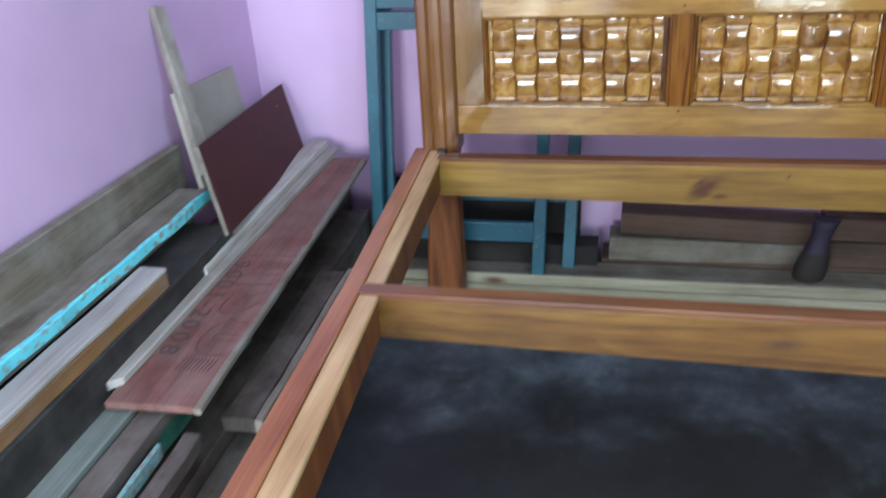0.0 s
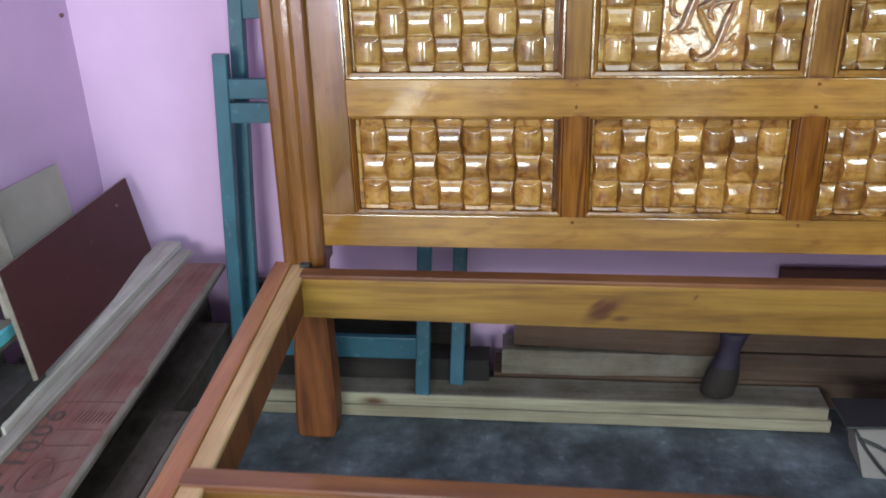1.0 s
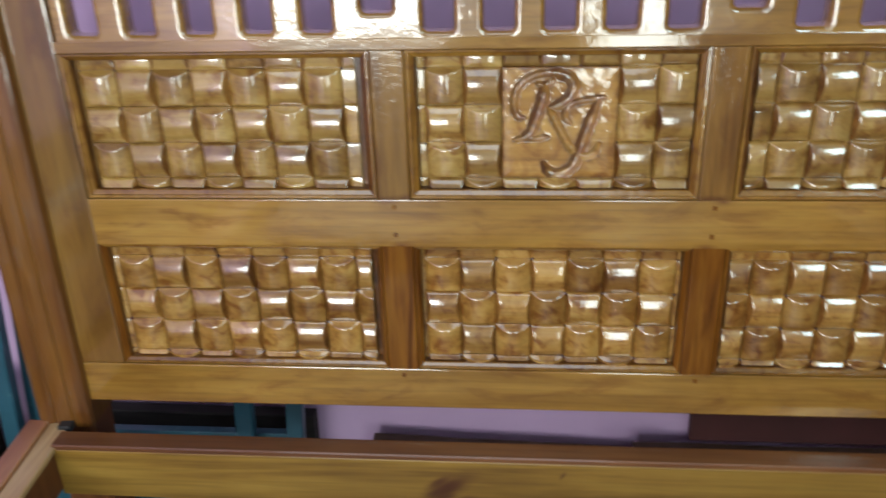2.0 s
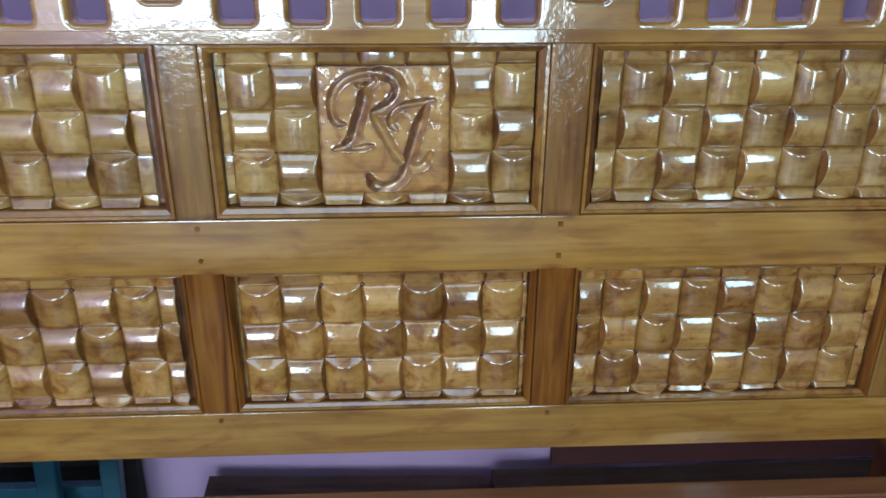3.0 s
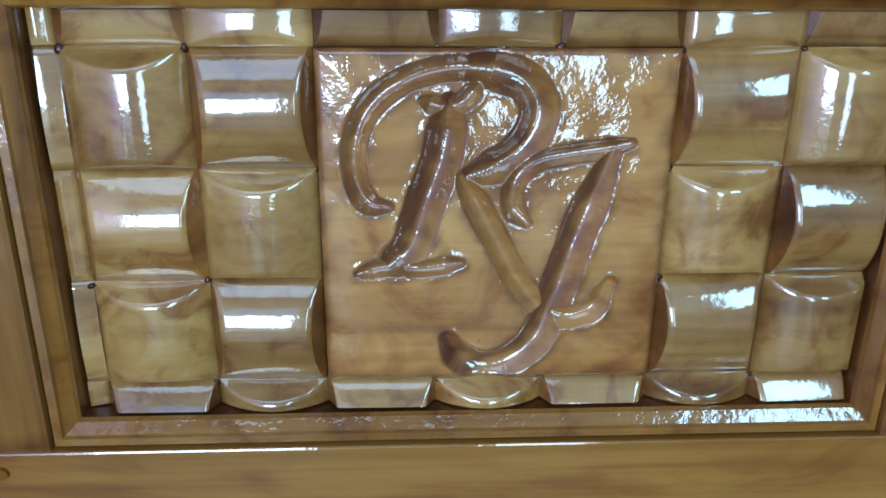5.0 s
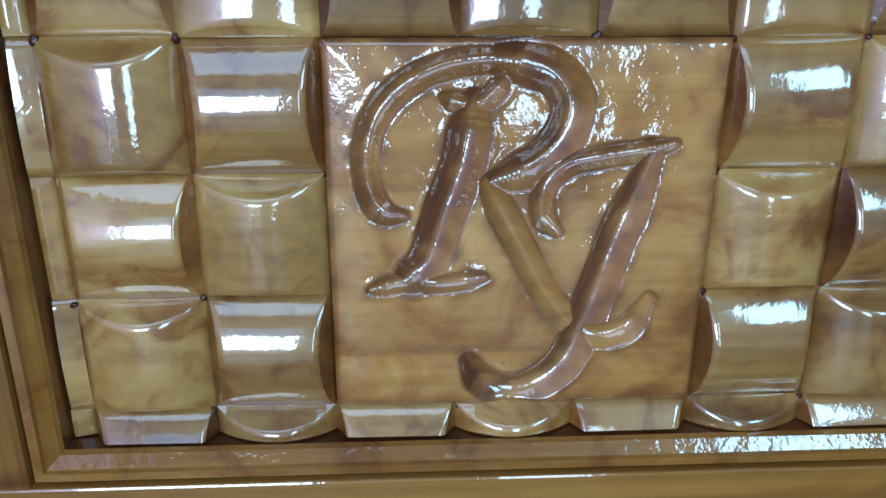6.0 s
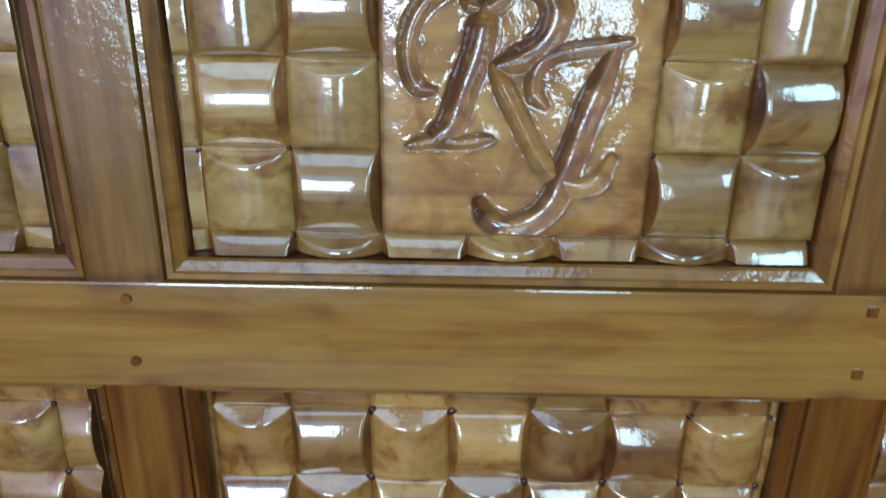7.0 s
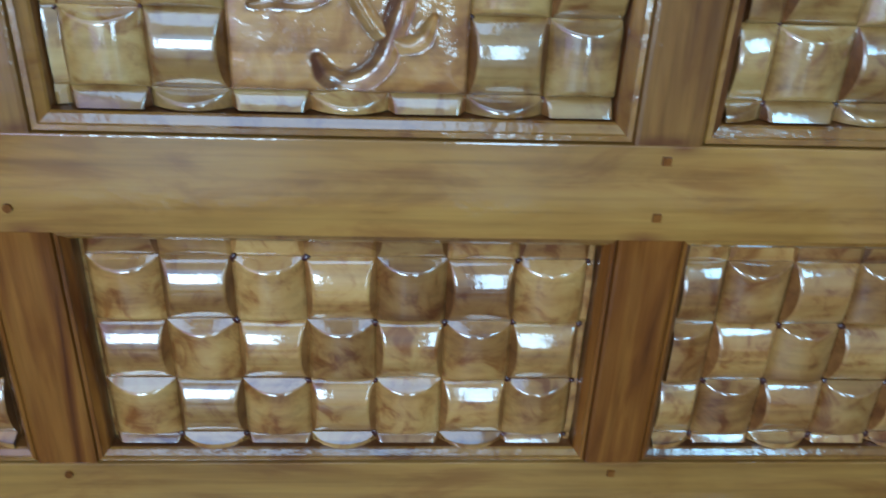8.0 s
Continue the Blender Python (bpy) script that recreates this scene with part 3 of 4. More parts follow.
def weave_mesh(across, u0, u1, v0, v1, w, h, high, face):
    """One block of the carved basket weave, arched one way, its ends cut at a slope; u and v say which part of the block is there."""
    key = (across, high, face.name, round(u0, 3), round(u1, 3), round(v0, 3), round(v1, 3), round(w, 4), round(h, 4))
    if key in shapes:
        return shapes[key]
    arch, span = ((v0, v1), (u0, u1)) if across else ((u0, u1), (v0, v1))
    head, end, foot = (0.09, 0.09, 0.022) if across else (0.095, 0.155, 0.0)
    if u1 - u0 < 0.4 and across:
        head, end, foot = 0.02, 0.02, 0.0
    steps = max(3, round(12 * (arch[1] - arch[0])))
    bm = bmesh.new()
    rows = []
    for i in range(steps + 1):
        a = arch[0] + (arch[1] - arch[0]) * i / steps
        rise = max(0.0, 1 - (2 * a - 1) ** 2) ** 0.95
        lo = foot + head * rise ** 0.8 if span[0] == 0 else span[0]
        hi = 1 - foot - end * rise ** 0.8 if span[1] == 1 else span[1]
        row = []
        for s, k in ((span[0], 0.0), (lo - 0.010 * rise, rise * 0.88), (lo + 0.012, rise * 0.985), (lo + 0.05, rise), (hi - 0.05, rise), (hi - 0.012, rise * 0.985), (hi + 0.010 * rise, rise * 0.88), (span[1], 0.0)):
            u, v = (s, a) if across else (a, s)
            row.append(bm.verts.new(((u - 0.5) * (w + 0.0002), -high * k, (v - 0.5) * (h + 0.0002))))
        rows.append(row)
    for a, b in zip(rows, rows[1:]):
        for i in range(7):
            f = bm.faces.new((a[i], a[i + 1], b[i + 1], b[i]))
            f.smooth = 0 < i < 6
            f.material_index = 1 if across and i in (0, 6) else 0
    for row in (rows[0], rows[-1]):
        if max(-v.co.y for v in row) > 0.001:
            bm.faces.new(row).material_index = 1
    bm.normal_update()
    for f in bm.faces:
        if f.normal.y > 0:
            f.normal_flip()
    for e in bm.edges:
        if len(e.link_faces) == 2 and e.link_faces[0].smooth != e.link_faces[1].smooth:
            e.smooth = False
    rim = [e for e in bm.edges if e.is_boundary]
    skirt = bmesh.ops.extrude_edge_only(bm, edges=rim)["geom"]
    bmesh.ops.translate(bm, verts=[v for v in skirt if isinstance(v, bmesh.types.BMVert)], vec=(0, 0.007, 0))
    data = bpy.data.meshes.new("weave_block")
    bm.to_mesh(data)
    bm.free()
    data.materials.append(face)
    data.materials.append(cut_stain_shade)
    shapes[key] = data
    return data


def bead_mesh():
    """A lump of dark varnish colour, standing in for the dark pit where four blocks meet."""
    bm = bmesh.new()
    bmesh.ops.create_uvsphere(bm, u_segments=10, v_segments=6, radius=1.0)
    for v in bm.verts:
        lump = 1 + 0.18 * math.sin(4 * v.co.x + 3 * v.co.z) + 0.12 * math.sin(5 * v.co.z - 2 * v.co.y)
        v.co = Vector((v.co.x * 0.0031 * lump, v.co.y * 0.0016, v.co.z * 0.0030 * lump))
    return mesh_of("varnish_bead", bm, pit_dark, True)


bead = bead_mesh()


def carved_panel(x0, x1, z0, z1, first, columns, rows_at, tall, wide, face, slim, plate=None):
    """A sunk panel filled with basket weave: first is the left edge of the first whole column, rows_at the top of the first whole row."""
    ix0, ix1, iz0, iz1 = x0 + 0.0146 * slim, x1 - 0.0146 * slim, z0 + 0.0136 * slim, z1 - 0.0130 * slim
    panel = part("carved_panel", box(x0 + 0.002, x1 - 0.002, BASE + 0.006, BASE + 0.014, z0 + 0.002, z1 - 0.002, 0), brown_tone, bed, "glossy panel carved as a basket weave")
    ix1 -= 0.007 if x0 == L0 else 0.0
    part("panel_ground", box(x0 + 0.004, ix1 + 0.001, BASE + 0.0042, BASE + 0.006, z0 + 0.004, z1 - 0.004, 0), face, panel)
    rng = random.Random(int(x0 * 1000 + z0 * 100))
    for r in range(-1, 4):
        for c in range(-1, columns + 1):
            if plate and plate[0] <= c < plate[1] and 0 <= r < 3:
                continue
            cx, cz = first + (c + 0.5) * wide, rows_at - (r + 0.5) * tall
            u0, u1 = max(0.0, (ix0 - cx) / wide + 0.5), min(1.0, (ix1 - cx) / wide + 0.5)
            v0, v1 = max(0.0, (iz0 - cz) / tall + 0.5), min(1.0, (iz1 - cz) / tall + 0.5)
            if u1 - u0 < 0.06 or v1 - v0 < 0.06:
                continue
            across = (r + c) % 2 == 1
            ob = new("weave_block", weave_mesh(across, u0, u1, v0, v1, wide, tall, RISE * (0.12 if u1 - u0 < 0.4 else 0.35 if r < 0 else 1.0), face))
            ob.parent, ob.location = panel, (cx + rng.uniform(-0.0003, 0.0003), BASE - (0.0035 if u0 > 0.6 else 0.0) + rng.uniform(-0.0003, 0.0004), cz + rng.uniform(-0.0003, 0.0003))
            lean = 10.0 if u0 > 0.6 else 0.0
            ob.rotation_euler = [radians(m + rng.uniform(-a, a)) for m, a in ((0, 0.9), (0, 0.6), (lean, 0.9))]
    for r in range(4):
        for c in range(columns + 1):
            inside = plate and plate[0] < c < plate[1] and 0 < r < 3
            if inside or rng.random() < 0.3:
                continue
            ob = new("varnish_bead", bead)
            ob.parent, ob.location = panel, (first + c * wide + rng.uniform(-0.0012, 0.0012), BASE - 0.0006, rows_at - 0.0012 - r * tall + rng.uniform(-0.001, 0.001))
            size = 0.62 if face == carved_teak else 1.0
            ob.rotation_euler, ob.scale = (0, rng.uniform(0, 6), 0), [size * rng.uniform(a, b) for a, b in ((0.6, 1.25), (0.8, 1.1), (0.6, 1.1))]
    return panel


UP, DOWN = (0.850, 1.0515, 1.0245, 0.0496, 1.0), (0.581, 0.781, 0.756, 0.0527, 0.72)
WIDE, CENTRE, TALL = 0.049, 0.243, UP[3]
for x0, x1, row, first, wide in ((L0, L1, UP, -0.2135, 0.0500), (L0, L1, DOWN, -0.2125, 0.0495), (C0, C1, UP, CENTRE, WIDE), (C0, C1, DOWN, 0.2325, 0.0497), (R0, R1, UP, 0.680, WIDE), (R0, R1, DOWN, 0.682, 0.0487)):
    z0, z1, at, tall, slim = row
    plate = (2, 5) if x0 == C0 and row == UP else None
    made = carved_panel(x0, x1, z0, z1, first, 7, at, tall, wide, carved_teak if row == UP else warm_carved, slim, plate)
    dark_side = brown_z if row == DOWN else trim_z
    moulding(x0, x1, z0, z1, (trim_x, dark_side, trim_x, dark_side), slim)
    if plate:
        centre_panel = made

# the initials on the plain plate of the middle panel
PX, PZ, PW, PH = CENTRE + 2 * WIDE, UP[2] - 3 * TALL, 3 * WIDE, 3 * TALL
STROKES = {
    "letter_r": [
        (0.0056, 0.0046, 0.75, [(0.194, 0.560), (0.141, 0.570), (0.109, 0.630), (0.102, 0.721), (0.131, 0.816), (0.198, 0.889), (0.289, 0.931), (0.394, 0.949), (0.490, 0.943)]),
        (0.0086, 0.0060, 1.0, [(0.393, 0.949), (0.490, 0.941), (0.572, 0.909), (0.610, 0.849), (0.605, 0.786), (0.566, 0.721), (0.507, 0.678), (0.423, 0.650)]),
        (0.0088, 0.0062, 1.0, [(0.368, 0.856), (0.347, 0.707), (0.299, 0.567), (0.255, 0.432), (0.191, 0.374)]),
        (0.0042, 0.0032, 0.8, [(0.294, 0.862), (0.347, 0.843), (0.401, 0.856), (0.447, 0.906)]),
        (0.0046, 0.0034, 0.8, [(0.107, 0.359), (0.204, 0.378), (0.292, 0.372), (0.403, 0.389)]),
        (0.0060, 0.0050, 0.45, [(0.401, 0.647), (0.443, 0.574), (0.504, 0.459), (0.565, 0.345), (0.639, 0.250), (0.728, 0.210), (0.803, 0.237), (0.847, 0.324)]),
    ],
    "letter_j": [
        (0.0050, 0.0042, 0.8, [(0.593, 0.509), (0.551, 0.555), (0.556, 0.634), (0.612, 0.687), (0.700, 0.709), (0.789, 0.721), (0.877, 0.741)]),
        (0.0084, 0.0060, 1.0, [(0.828, 0.725), (0.782, 0.587), (0.742, 0.472), (0.707, 0.345), (0.674, 0.244), (0.633, 0.137), (0.565, 0.070), (0.483, 0.046), (0.408, 0.076), (0.368, 0.143)]),
    ],
}


def engraved_plate():
    """The plate as a fine skin into which every stroke is cut as a round-bottomed channel with a raised lip; each
    initial is a mesh of its own.
    Dark stain lies along the channels, and shade is painted onto one flank: both are kept on the points as 'stain'."""
    nx, nz, face, back, lip = 300, 306, BASE - 0.005, BASE + 0.006, 0.0004
    xs, zs = np.linspace(PX + lip, PX + PW - lip, nx + 1), np.linspace(PZ + lip, PZ + PH - lip, nz + 1)
    gx, gz = np.meshgrid(xs, zs)
    cut, flank, away, owner = np.zeros_like(gx), np.zeros_like(gx), np.full_like(gx, 9.0), np.zeros(gx.shape, int)
    strength = np.ones_like(gx)
    for number, strokes in enumerate(STROKES.values(), 1):
        for half, deep, tint, points in strokes:
            path = smooth_path([(PX + u * PW, 0, PZ + v * PH) for u, v in points], 7)
            for i, (a, b) in enumerate(zip(path, path[1:])):
                dx, dz = b.x - a.x, b.z - a.z
                along = np.clip(((gx - a.x) * dx + (gz - a.z) * dz) / (dx * dx + dz * dz), 0, 1)
                ox, oz = gx - a.x - along * dx, gz - a.z - along * dz
                f = (i + along) / (len(path) - 1)
                k = 0.5 + 0.5 * np.minimum(1, np.sin(np.pi * f) * 2.4)
                d = np.hypot(ox, oz)
                q = d / (half * k)
                depth = deep * k * (1 - np.minimum(q, 1) ** 2.0) ** 1.5
                better = depth > cut
                cut = np.where(better, depth, cut)
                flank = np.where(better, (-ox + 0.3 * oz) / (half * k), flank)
                owner, strength = np.where(better, number, owner), np.where(better, tint, strength)
                away = np.minimum(away, d - half * k)
    border = np.minimum(np.minimum(gx - xs[0], xs[-1] - gx), np.minimum(gz - zs[0], zs[-1] - gz))
    round_off = 0.0014 * np.maximum(0, 1 - border / 0.0025) ** 2 + 0.0016 * np.maximum(0, 1 - border / 0.016) ** 2
    uneven = 0.00006 * (np.sin(gx * 310 + 2 * np.sin(gz * 150)) + np.sin(gz * 270 + gx * 120))
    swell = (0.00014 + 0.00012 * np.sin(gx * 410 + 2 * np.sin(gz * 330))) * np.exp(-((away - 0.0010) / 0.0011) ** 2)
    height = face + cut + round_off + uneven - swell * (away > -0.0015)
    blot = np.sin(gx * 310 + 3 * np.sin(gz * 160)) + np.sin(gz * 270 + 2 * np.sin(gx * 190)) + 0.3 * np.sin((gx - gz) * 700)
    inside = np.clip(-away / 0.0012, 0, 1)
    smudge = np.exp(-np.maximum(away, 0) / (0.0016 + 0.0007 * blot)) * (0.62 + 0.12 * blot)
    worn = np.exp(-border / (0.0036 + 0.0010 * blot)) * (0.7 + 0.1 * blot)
    # The flank term paints the shaded side of each channel dark.
    stain_shade = np.clip(0.60 + 0.72 * flank + 0.12 * blot, 0.10, 0.95)
    stain = np.clip(np.maximum(np.where(away < 0, stain_shade * strength * inside + smudge * (1 - inside), smudge), worn), 0, 1)
    pieces = {n: ([], [], []) for n in range(3)}
    index = {n: {} for n in range(3)}
    for r in range(nz):
        for c in range(nx):
            corners = ((r, c), (r, c + 1), (r + 1, c + 1), (r + 1, c))
            n = max(int(owner[p]) for p in corners)
            verts, faces, tint = pieces[n]
            face_at = []
            for p in corners:
                if p not in index[n]:
                    index[n][p] = len(verts)
                    verts.append((gx[p], height[p], gz[p]))
                    tint.append(stain[p])
                face_at.append(index[n][p])
            faces.append(face_at)
    verts, faces, tint = pieces[0]
    rim = [(0, c) for c in range(nx)] + [(r, nx) for r in range(nz)] + [(nz, c) for c in range(nx, 0, -1)] + [(r, 0) for r in range(nz, 0, -1)]
    skirt = []
    for p in rim:
        skirt.append(len(verts))
        verts += [(gx[p], height[p], gz[p]), (gx[p], back, gz[p])]
        tint += [0.9, 0.9]
    for i in range(len(rim)):
        j = (i + 1) % len(rim)
        faces.append([skirt[i], skirt[i] + 1, skirt[j] + 1, skirt[j]])
    words = "engraved script initial with dark stain and painted shade in the channel"
    for n, (name, label) in enumerate((("plate", "plain plate with engraved initials"), ("letter_r", words), ("letter_j", words))):
        verts, faces, tint = pieces[n]
        data = bpy.data.meshes.new(name)
        data.from_pydata(verts, [], faces)
        data.polygons.foreach_set("use_smooth", [True] * len(faces))
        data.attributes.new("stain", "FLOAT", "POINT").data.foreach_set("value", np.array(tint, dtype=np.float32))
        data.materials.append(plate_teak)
        ob = new(name, data)
        ob.parent = centre_panel
        tagged(ob, label)


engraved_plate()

# ---- timber against the west wall ----
G = "timber stacked along the wall"
plank("timber_beam", (-0.80, 0.25, 0.29), (-0.82, 2.2, 0.29), 0.26, 0.29, old_brown, "heavy dark old timber beam lying on the floor", "timber", G, rough=0.004, seed=1)
plank("timber_beam", (-0.62, 0.3, 0.22), (-0.645, 2.1, 0.22), 0.085, 0.22, old_brown, "dark old timber on edge on the floor", "timber", G, rough=0.004, seed=2)
plank("wall_plank", (-0.925, 0.3, 0.59), (-0.925, 1.72, 0.545), 0.024, 0.30, old_grey, "olive grey board standing on edge against the wall", "plank", G, seed=3)
cyan = thing("painted_plank", (-0.88, 0.9, 0.43), "old plank with a chipped cyan painted edge", "plank", G)
part("plank_body", board((-0.893, 0.3, 0.465), (-0.864, 1.655, 0.465), 0.078, 0.035, seed=4), old_grey, cyan)
part("painted_edge", board((-0.853, 0.3, 0.468), (-0.823, 1.655, 0.468), 0.010, 0.026, rough=0.004, steps=22, seed=5), cyan_paint, cyan, "chipped cyan paint")
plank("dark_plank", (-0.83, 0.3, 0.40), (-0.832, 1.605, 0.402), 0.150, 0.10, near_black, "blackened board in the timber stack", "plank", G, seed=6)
beam = thing("sawn_beam", (-0.8, 0.9, 0.4), "sawn beam with a whitish face and an orange side", "timber", G)
part("beam_top", board((-0.80, 0.5, 0.441), (-0.788, 1.33, 0.441), 0.058, 0.010, seed=7), beam_white, beam, "whitish sawn upper face")
part("beam_body", board((-0.80, 0.5, 0.431), (-0.788, 1.329, 0.431), 0.057, 0.032, seed=8), beam_orange, beam, "orange-brown side")
plank("pale_strip", (-0.752, 1.085, 0.352), (-0.727, 2.20, 0.366), 0.032, 0.016, pale_y, "long pale narrow strip of sawn wood on the stack", "plank", G, seed=10, skew=0.03)
topmost = thing("pale_plank", (-0.775, 1.8, 0.37), "pale dusty sawn plank with a faded label on the stack", "plank", G)
part("plank_body", board((-0.777, 1.455, 0.374), (-0.771, 2.21, 0.382), 0.056, 0.018, seed=9), pale_y, topmost)
part("paper_label", board((-0.770, 1.46, 0.3748), (-0.768, 1.60, 0.3762), 0.030, 0.001, rough=0.0005, seed=15), paper_white, topmost, "faded white paper label")
carved = thing("printed_plank", (-0.68, 1.6, 0.32), "dusty red-brown plank printed with black figures and outlined letters", "plank", G)
part("plank_body", board((-0.663, 1.052, 0.336), (-0.700, 2.15, 0.352), 0.168, 0.014, seed=11), carved_red, carved)
part("plank_edge", board((-0.578, 1.052, 0.3365), (-0.620, 2.15, 0.3525), 0.014, 0.014, seed=13), old_grey, carved, "pale worn edge")


def on_print(x, y, lift=0.0):
    return (x, y, 0.336 + 0.01456 * (y - 1.052) + lift)


along = 0.0
for sign in "9001-2008":
    curve = bpy.data.curves.new("digit", "FONT")
    curve.body, curve.size, curve.extrude = sign, 0.052, 0.0002
    holder = bpy.data.objects.new("digit", curve)
    figure = bpy.data.meshes.new_from_object(holder)
    bpy.data.objects.remove(holder)
    figure.transform(Matrix.Translation(on_print(-0.727, 1.548 - along, 0.0012)) @ Matrix.Rotation(radians(-90) + 0.03, 4, "Z") @ Matrix.Diagonal((1.32, 1.0, 1.0, 1.0)))
    along += 0.0275 if sign == "-" else 0.0423
    figure.materials.clear()
    figure.materials.append(printed_ink)
    made = new("dash" if sign == "-" else "digit", figure)
    made.parent, made.matrix_parent_inverse = carved, Matrix.Translation(carved.location).inverted()
    tagged(made, "faded black printed figure")
for name, points in (("letter_i", [(-0.606, 1.498), (-0.683, 1.490), (-0.686, 1.452), (-0.606, 1.456)]),
                     ("letter_s", [(-0.606, 1.425), (-0.645, 1.400), (-0.660, 1.372), (-0.645, 1.368), (-0.636, 1.385), (-0.650, 1.415), (-0.672, 1.410), (-0.680, 1.360), (-0.664, 1.338), (-0.635, 1.345), (-0.606, 1.385)]),
                     ("letter_o", [(-0.600, 1.312), (-0.640, 1.308), (-0.662, 1.285), (-0.667, 1.240), (-0.655, 1.208), (-0.630, 1.200), (-0.600, 1.204)]),
                     ("letter_slot", [(-0.600, 1.268), (-0.640, 1.266), (-0.644, 1.256), (-0.636, 1.248), (-0.600, 1.250)]),
                     ("ruled_line", [(-0.712, 1.574), (-0.655, 1.577), (-0.600, 1.581)])):
    part(name, stroke([on_print(x, y, 0.0006) for x, y in points], (0, 0, 1), 0.0017, 0.0007, ends=1.0, steps=6, sides=4), dark_line, carved, "dark red printed outline")
for y0, y1 in ((1.150, 1.190), (1.518, 1.550)):
    for i in range(9):
        x = -0.668 + 0.0075 * i
        part("hatch_line", stroke([on_print(x, y0, 0.0006), on_print(x + 0.004, y1, 0.0006)], (0, 0, 1), 0.0011, 0.0006, ends=1.0, steps=2, sides=3), dark_line, carved)
plank("stack_plank", (-0.662, 1.00, 0.285), (-0.655, 1.4, 0.285), 0.012, 0.05, green_glass, "green-edged glass strip standing in the stack", "glass strip", G, seed=14)


def leaning(name, tl, tr, bl, thick, mat, label, category, edge=None):
    """A flat board from three of its corners, thick away from the room."""
    tl, tr, bl = Vector(tl), Vector(tr), Vector(bl)
    down = bl - tl
    back = (tr - tl).cross(down).normalized()
    if back.x > 0:
        back = -back
    corners = [tl, tr, tr + down, bl]
    bm = loft([[c + back * k for c in corners] for k in (0, thick)])
    bm.normal_update()
    for f in bm.faces:
        f.material_index = 0 if abs(f.normal.dot(back)) > 0.7 or not edge else 1
    mid = sum(corners, Vector()) / 4
    bmesh.ops.translate(bm, verts=bm.verts, vec=-mid)
    ob = new(name, mesh_of(name, bm, mat))
    ob.data.materials.append(edge or mat)
    ob.location = mid
    return tagged(ob, label, category, G)


leaning("red_board", (-0.812, 1.625, 0.578), (-0.865, 2.228, 0.541), (-0.742, 1.56, 0.400), 0.010, red_ply, "dark red laminated board leaning on the timber stack", "board", old_grey)
leaning("grey_board", (-0.886, 1.70, 0.672), (-0.886, 1.992, 0.655), (-0.835, 1.66, 0.44), 0.012, grey_board, "pale grey fibreboard offcut leaning behind the red board", "board")
plank("batten", (-0.930, 1.785, 0.845), (-0.815, 1.665, 0.50), 0.037, 0.020, batten_grey, "grey-brown batten leaning against the wall", "batten", G, up=(1, -0.25, 0.35), seed=12)
for i, (x, w, z, y0, y1, mat, words) in enumerate(((-0.735, 0.07, 0.312, 0.3, 1.16, green_grey, "greenish grey plank end low in the stack"), (-0.668, 0.05, 0.305, 0.3, 1.2, dusty_brown, "dusty pinkish brown plank low in the stack"), (-0.618, 0.007, 0.300, 0.3, 1.0, faded_cyan, "thin batten with faded cyan paint"), (-0.560, 0.062, 0.25, 1.14, 1.69, old_brown, "dark plank at the foot of the stack"), (-0.518, 0.014, 0.254, 1.135, 1.70, old_grey, "thin grey batten on edge"), (-0.555, 0.05, 0.19, 0.3, 1.5, old_brown, "dark brown plank at the foot of the stack"), (-0.585, 0.03, 0.285, 0.6, 1.05, dusty_brown, "short grey plank end low in the stack"))):
    plank("stack_plank", (x, y0, z), (x - 0.01, y1, z), w, 0.03, mat, words, "plank", G, seed=20 + i)

# ---- behind the bed ----
B = "timber behind the bed"
for z, x1, seed, words in ((0.034, 0.80, 30, "long plank with a pale sawn edge flat on the floor"), (0.068, 0.79, 31, "long plank with a pale sawn edge lying on another")):
    long_plank = thing("floor_plank", (0.09, 2.09, z - 0.034), words, "plank", B)
    part("plank_body", board((-0.62, 2.092, z), (x1, 2.097, z), 0.085, 0.033, seed=seed), dusty_top, long_plank)
    part("sawn_edge", board((-0.62, 2.0475, z - 0.001), (x1, 2.0525, z - 0.001), 0.006, 0.031, rough=0.0006, seed=seed + 10), pale_edge, long_plank, "pale sawn front edge")
plank("stacked_plank", (0.03, 2.195, 0.075), (1.78, 2.20, 0.075), 0.10, 0.075, brown_plank_x, "dark brown plank on the floor by the wall", "plank", B, seed=32)
plank("stacked_plank", (0.05, 2.18, 0.142), (0.56, 2.195, 0.130), 0.08, 0.066, pale_x, "pale squared block on the stack by the wall", "plank", B, seed=33)
waney = plank("stacked_plank", (0.08, 2.195, 0.21), (0.58, 2.200, 0.190), 0.08, 0.062, brown_plank_x, "brown waney plank on the stack by the wall", "plank", B, seed=34)
plank("stacked_plank", (0.60, 2.185, 0.148), (1.78, 2.185, 0.146), 0.085, 0.07, brown_plank_x, "brown plank on the stack by the wall", "plank", B, seed=35)
plank("stacked_plank", (0.59, 2.19, 0.21), (1.78, 2.19, 0.208), 0.08, 0.06, brown_plank_x, "old brown plank on top of the stack", "plank", B, seed=36)
part("sapwood_face", loft([[(0.087, y, 0.204), (0.30, y, 0.196), (0.22, y, 0.172), (0.13, y, 0.152), (0.087, y, 0.156)] for y in (2.1515, 2.158)]), pale_x, waney, "pale sapwood on the waney face")
leaning("dark_board", (0.70, 2.235, 0.325), (1.75, 2.235, 0.325), (0.70, 2.235, 0.211), 0.02, red_ply, "dark red-brown board standing by the wall", "board")


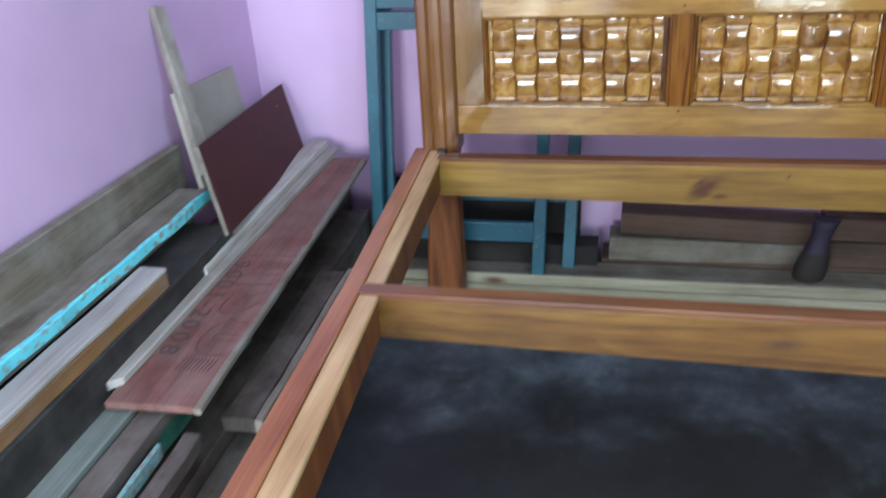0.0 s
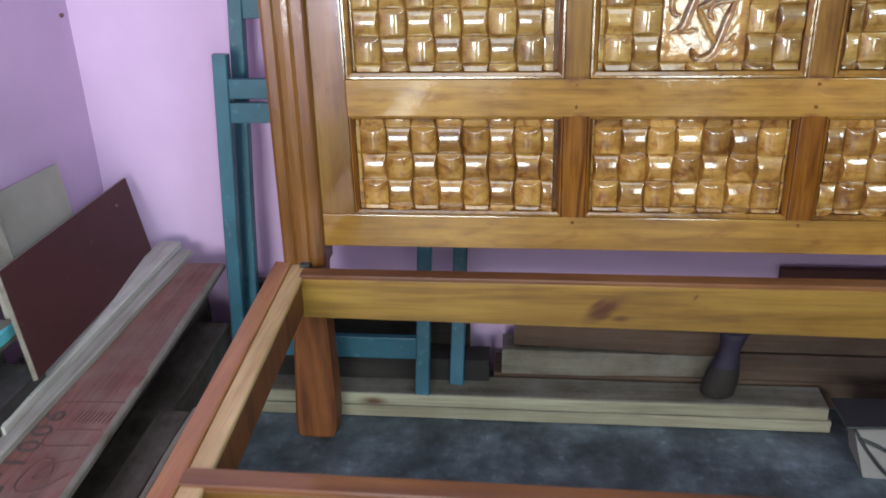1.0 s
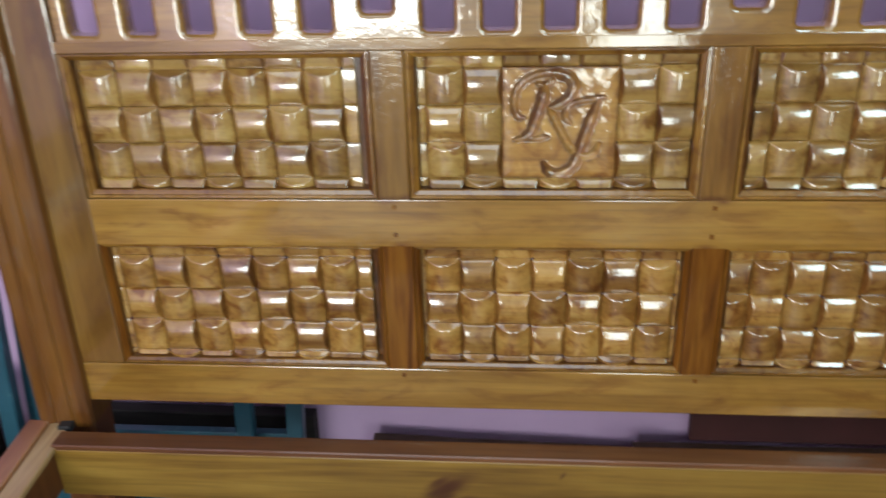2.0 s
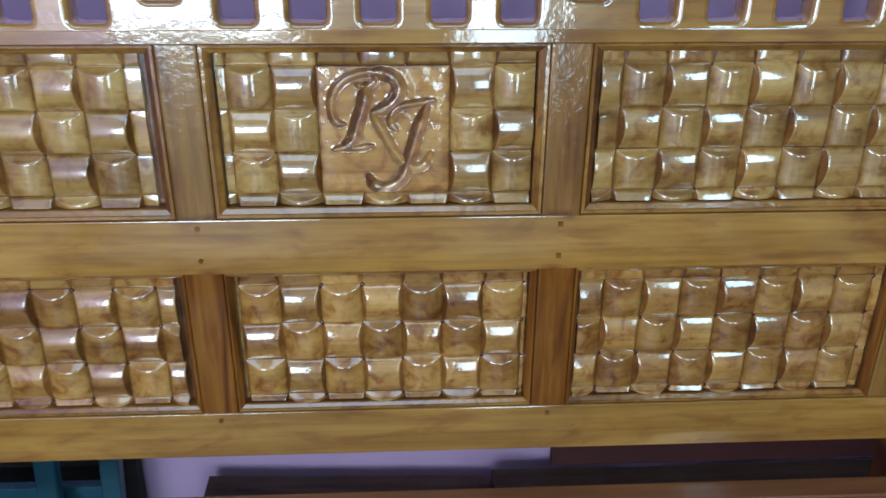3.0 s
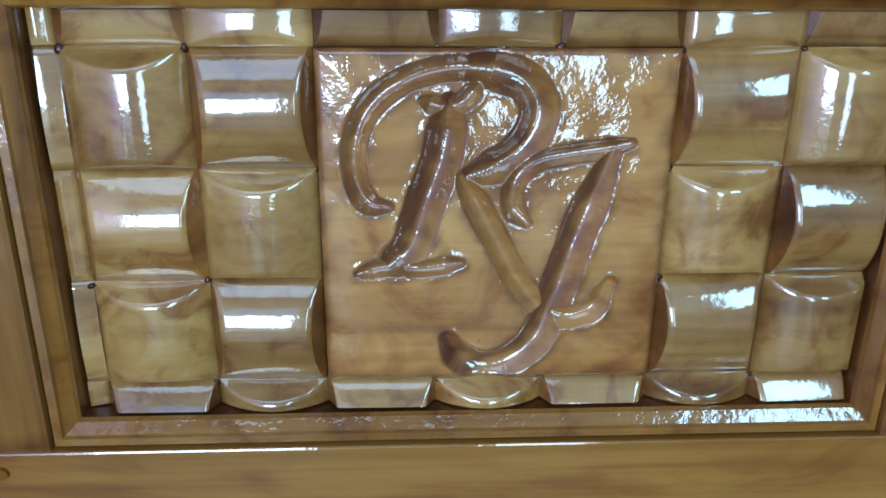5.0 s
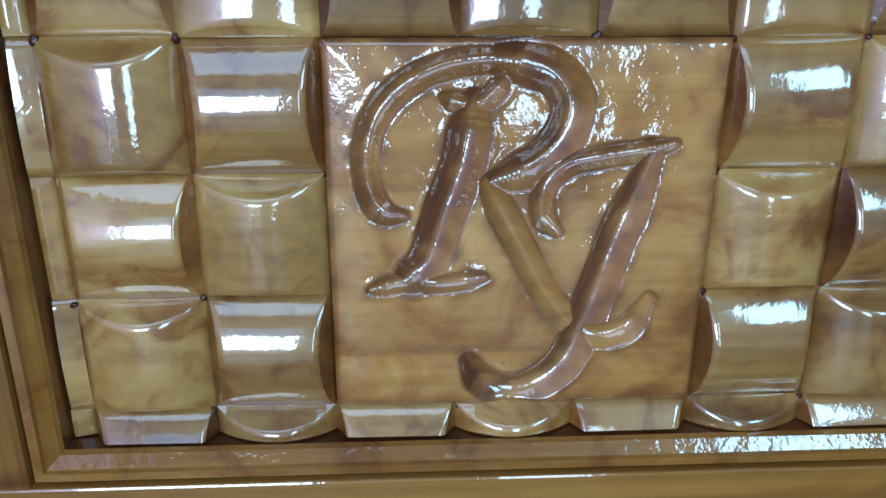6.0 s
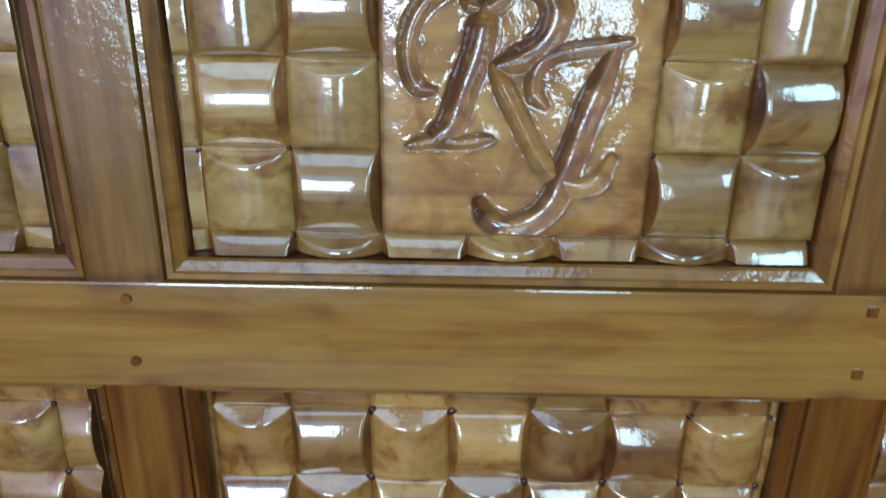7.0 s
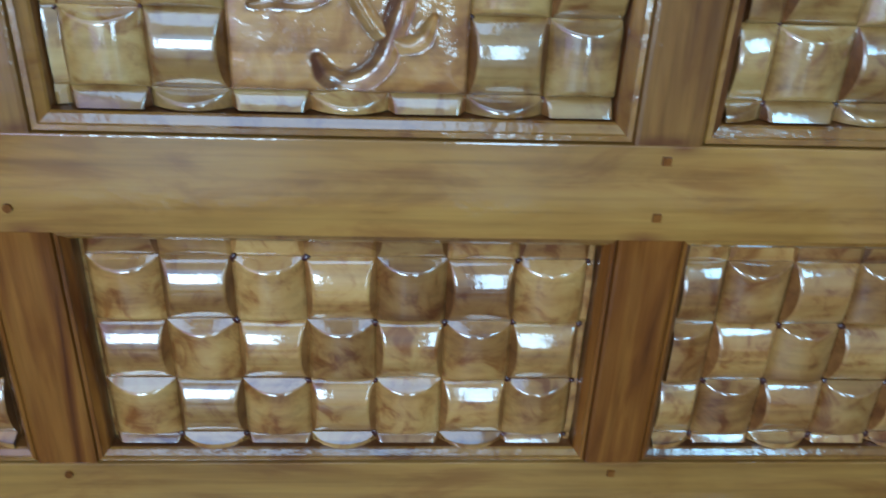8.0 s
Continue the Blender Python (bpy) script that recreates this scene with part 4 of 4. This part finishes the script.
def frame_of(name, x0, x1, y, top, lean, bars, label):
    """A folded blue wooden frame that leans on the wall: two uprights and its bars."""
    ob = thing(name, ((x0 + x1) / 2, y, 0.068), label, "folding frame", "blue frames by the wall")
    for x in (x0, x1):
        part("upright", board((x - 0.022, y, 0.069), (x + 0.014, y + lean * (top - 0.069), top), 0.032, 0.024, up=(0, -1, 0.1), steps=4), blue_paint, ob)
    for z0, z1 in bars:
        yb = y + lean * ((z0 + z1) / 2 - 0.069) + 0.004
        part("bar", box(x0 + 0.012, x1 - 0.012, yb, yb + 0.018, z0, z1, 0.002), blue_paint, ob)
    return ob


frame_of("folding_frame", -0.552, -0.112, 2.045, 0.862, 0.06, ((0.160, 0.215), (0.716, 0.760), (0.768, 0.810)), "folded blue painted wooden frame leaning by the wall")
frame_of("folding_frame", -0.535, -0.035, 2.095, 1.0, 0.10, ((0.25, 0.29), (0.92, 0.975)), "taller folded blue painted wooden frame against the wall")

jar = thing("jar", (0.552, 2.1, 0.068), "dark rounded jar with a dull purple wrap over its neck", "jar")


def turned(levels, squash=0.8, wave=0.0):
    rings = []
    for z, r in levels:
        rings.append([(0.552 + r * (1 + wave * math.sin(3 * a + z * 60)) * math.cos(a * math.pi / 12) + (z - 0.07) * 0.16, 2.10 + squash * r * math.sin(a * math.pi / 12), z) for a in range(24)])
    return loft(rings)


part("jar_body", turned(((0.068, 0.034), (0.074, 0.039), (0.10, 0.040), (0.125, 0.036), (0.145, 0.029), (0.155, 0.022))), dark_lump, jar, smooth=True)
part("wrap", turned(((0.135, 0.031), (0.150, 0.028), (0.168, 0.023), (0.19, 0.022), (0.215, 0.027), (0.232, 0.030), (0.235, 0.025)), 0.8, 0.10), purple_cloth, jar, "crumpled purple wrap", smooth=True)
# Boards added to stand for the dark void behind the frames.
plank("shadowed_board", (-0.61, 2.205, 0.285), (-0.03, 2.205, 0.278), 0.03, 0.285, void_wood, "near-black board added for the dark void behind the blue frames", "plank", B, seed=37)
plank("shadowed_board", (-0.58, 2.15, 0.13), (0.02, 2.15, 0.125), 0.07, 0.125, void_wood, "near-black block added for the dark void behind the blue frames", "plank", B, seed=38)

package = thing("carton", (0.9, 1.93, 0), "crumpled pale carton with black straps on the floor", "carton")
part("carton_body", loft([[(0.825, 1.90, 0.0), (1.0, 1.89, 0.0), (1.02, 2.0, 0.0), (0.83, 2.01, 0.0)], [(0.803, 1.897, 0.07), (1.0, 1.885, 0.07), (1.02, 2.0, 0.07), (0.815, 2.005, 0.07)], [(0.790, 1.905, 0.122), (1.0, 1.90, 0.125), (1.02, 2.0, 0.125), (0.80, 2.0, 0.12)]]), carton, package)
part("dark_flap", board((0.772, 1.95, 0.130), (1.02, 1.95, 0.132), 0.11, 0.006, seed=40), black_tape, package, "dark plastic flap over the top")
for points in ([(0.792, 1.902, 0.118), (0.815, 1.893, 0.08), (0.85, 1.888, 0.035), (0.875, 1.888, 0.01)], [(0.80, 1.900, 0.10), (0.84, 1.890, 0.085), (0.875, 1.887, 0.065)], [(0.87, 1.898, 0.118), (0.895, 1.888, 0.085), (0.93, 1.886, 0.06)]):
    part("strap", stroke(points, (0, -1, 0), 0.0035, 0.002, ends=0.8), black_tape, package)
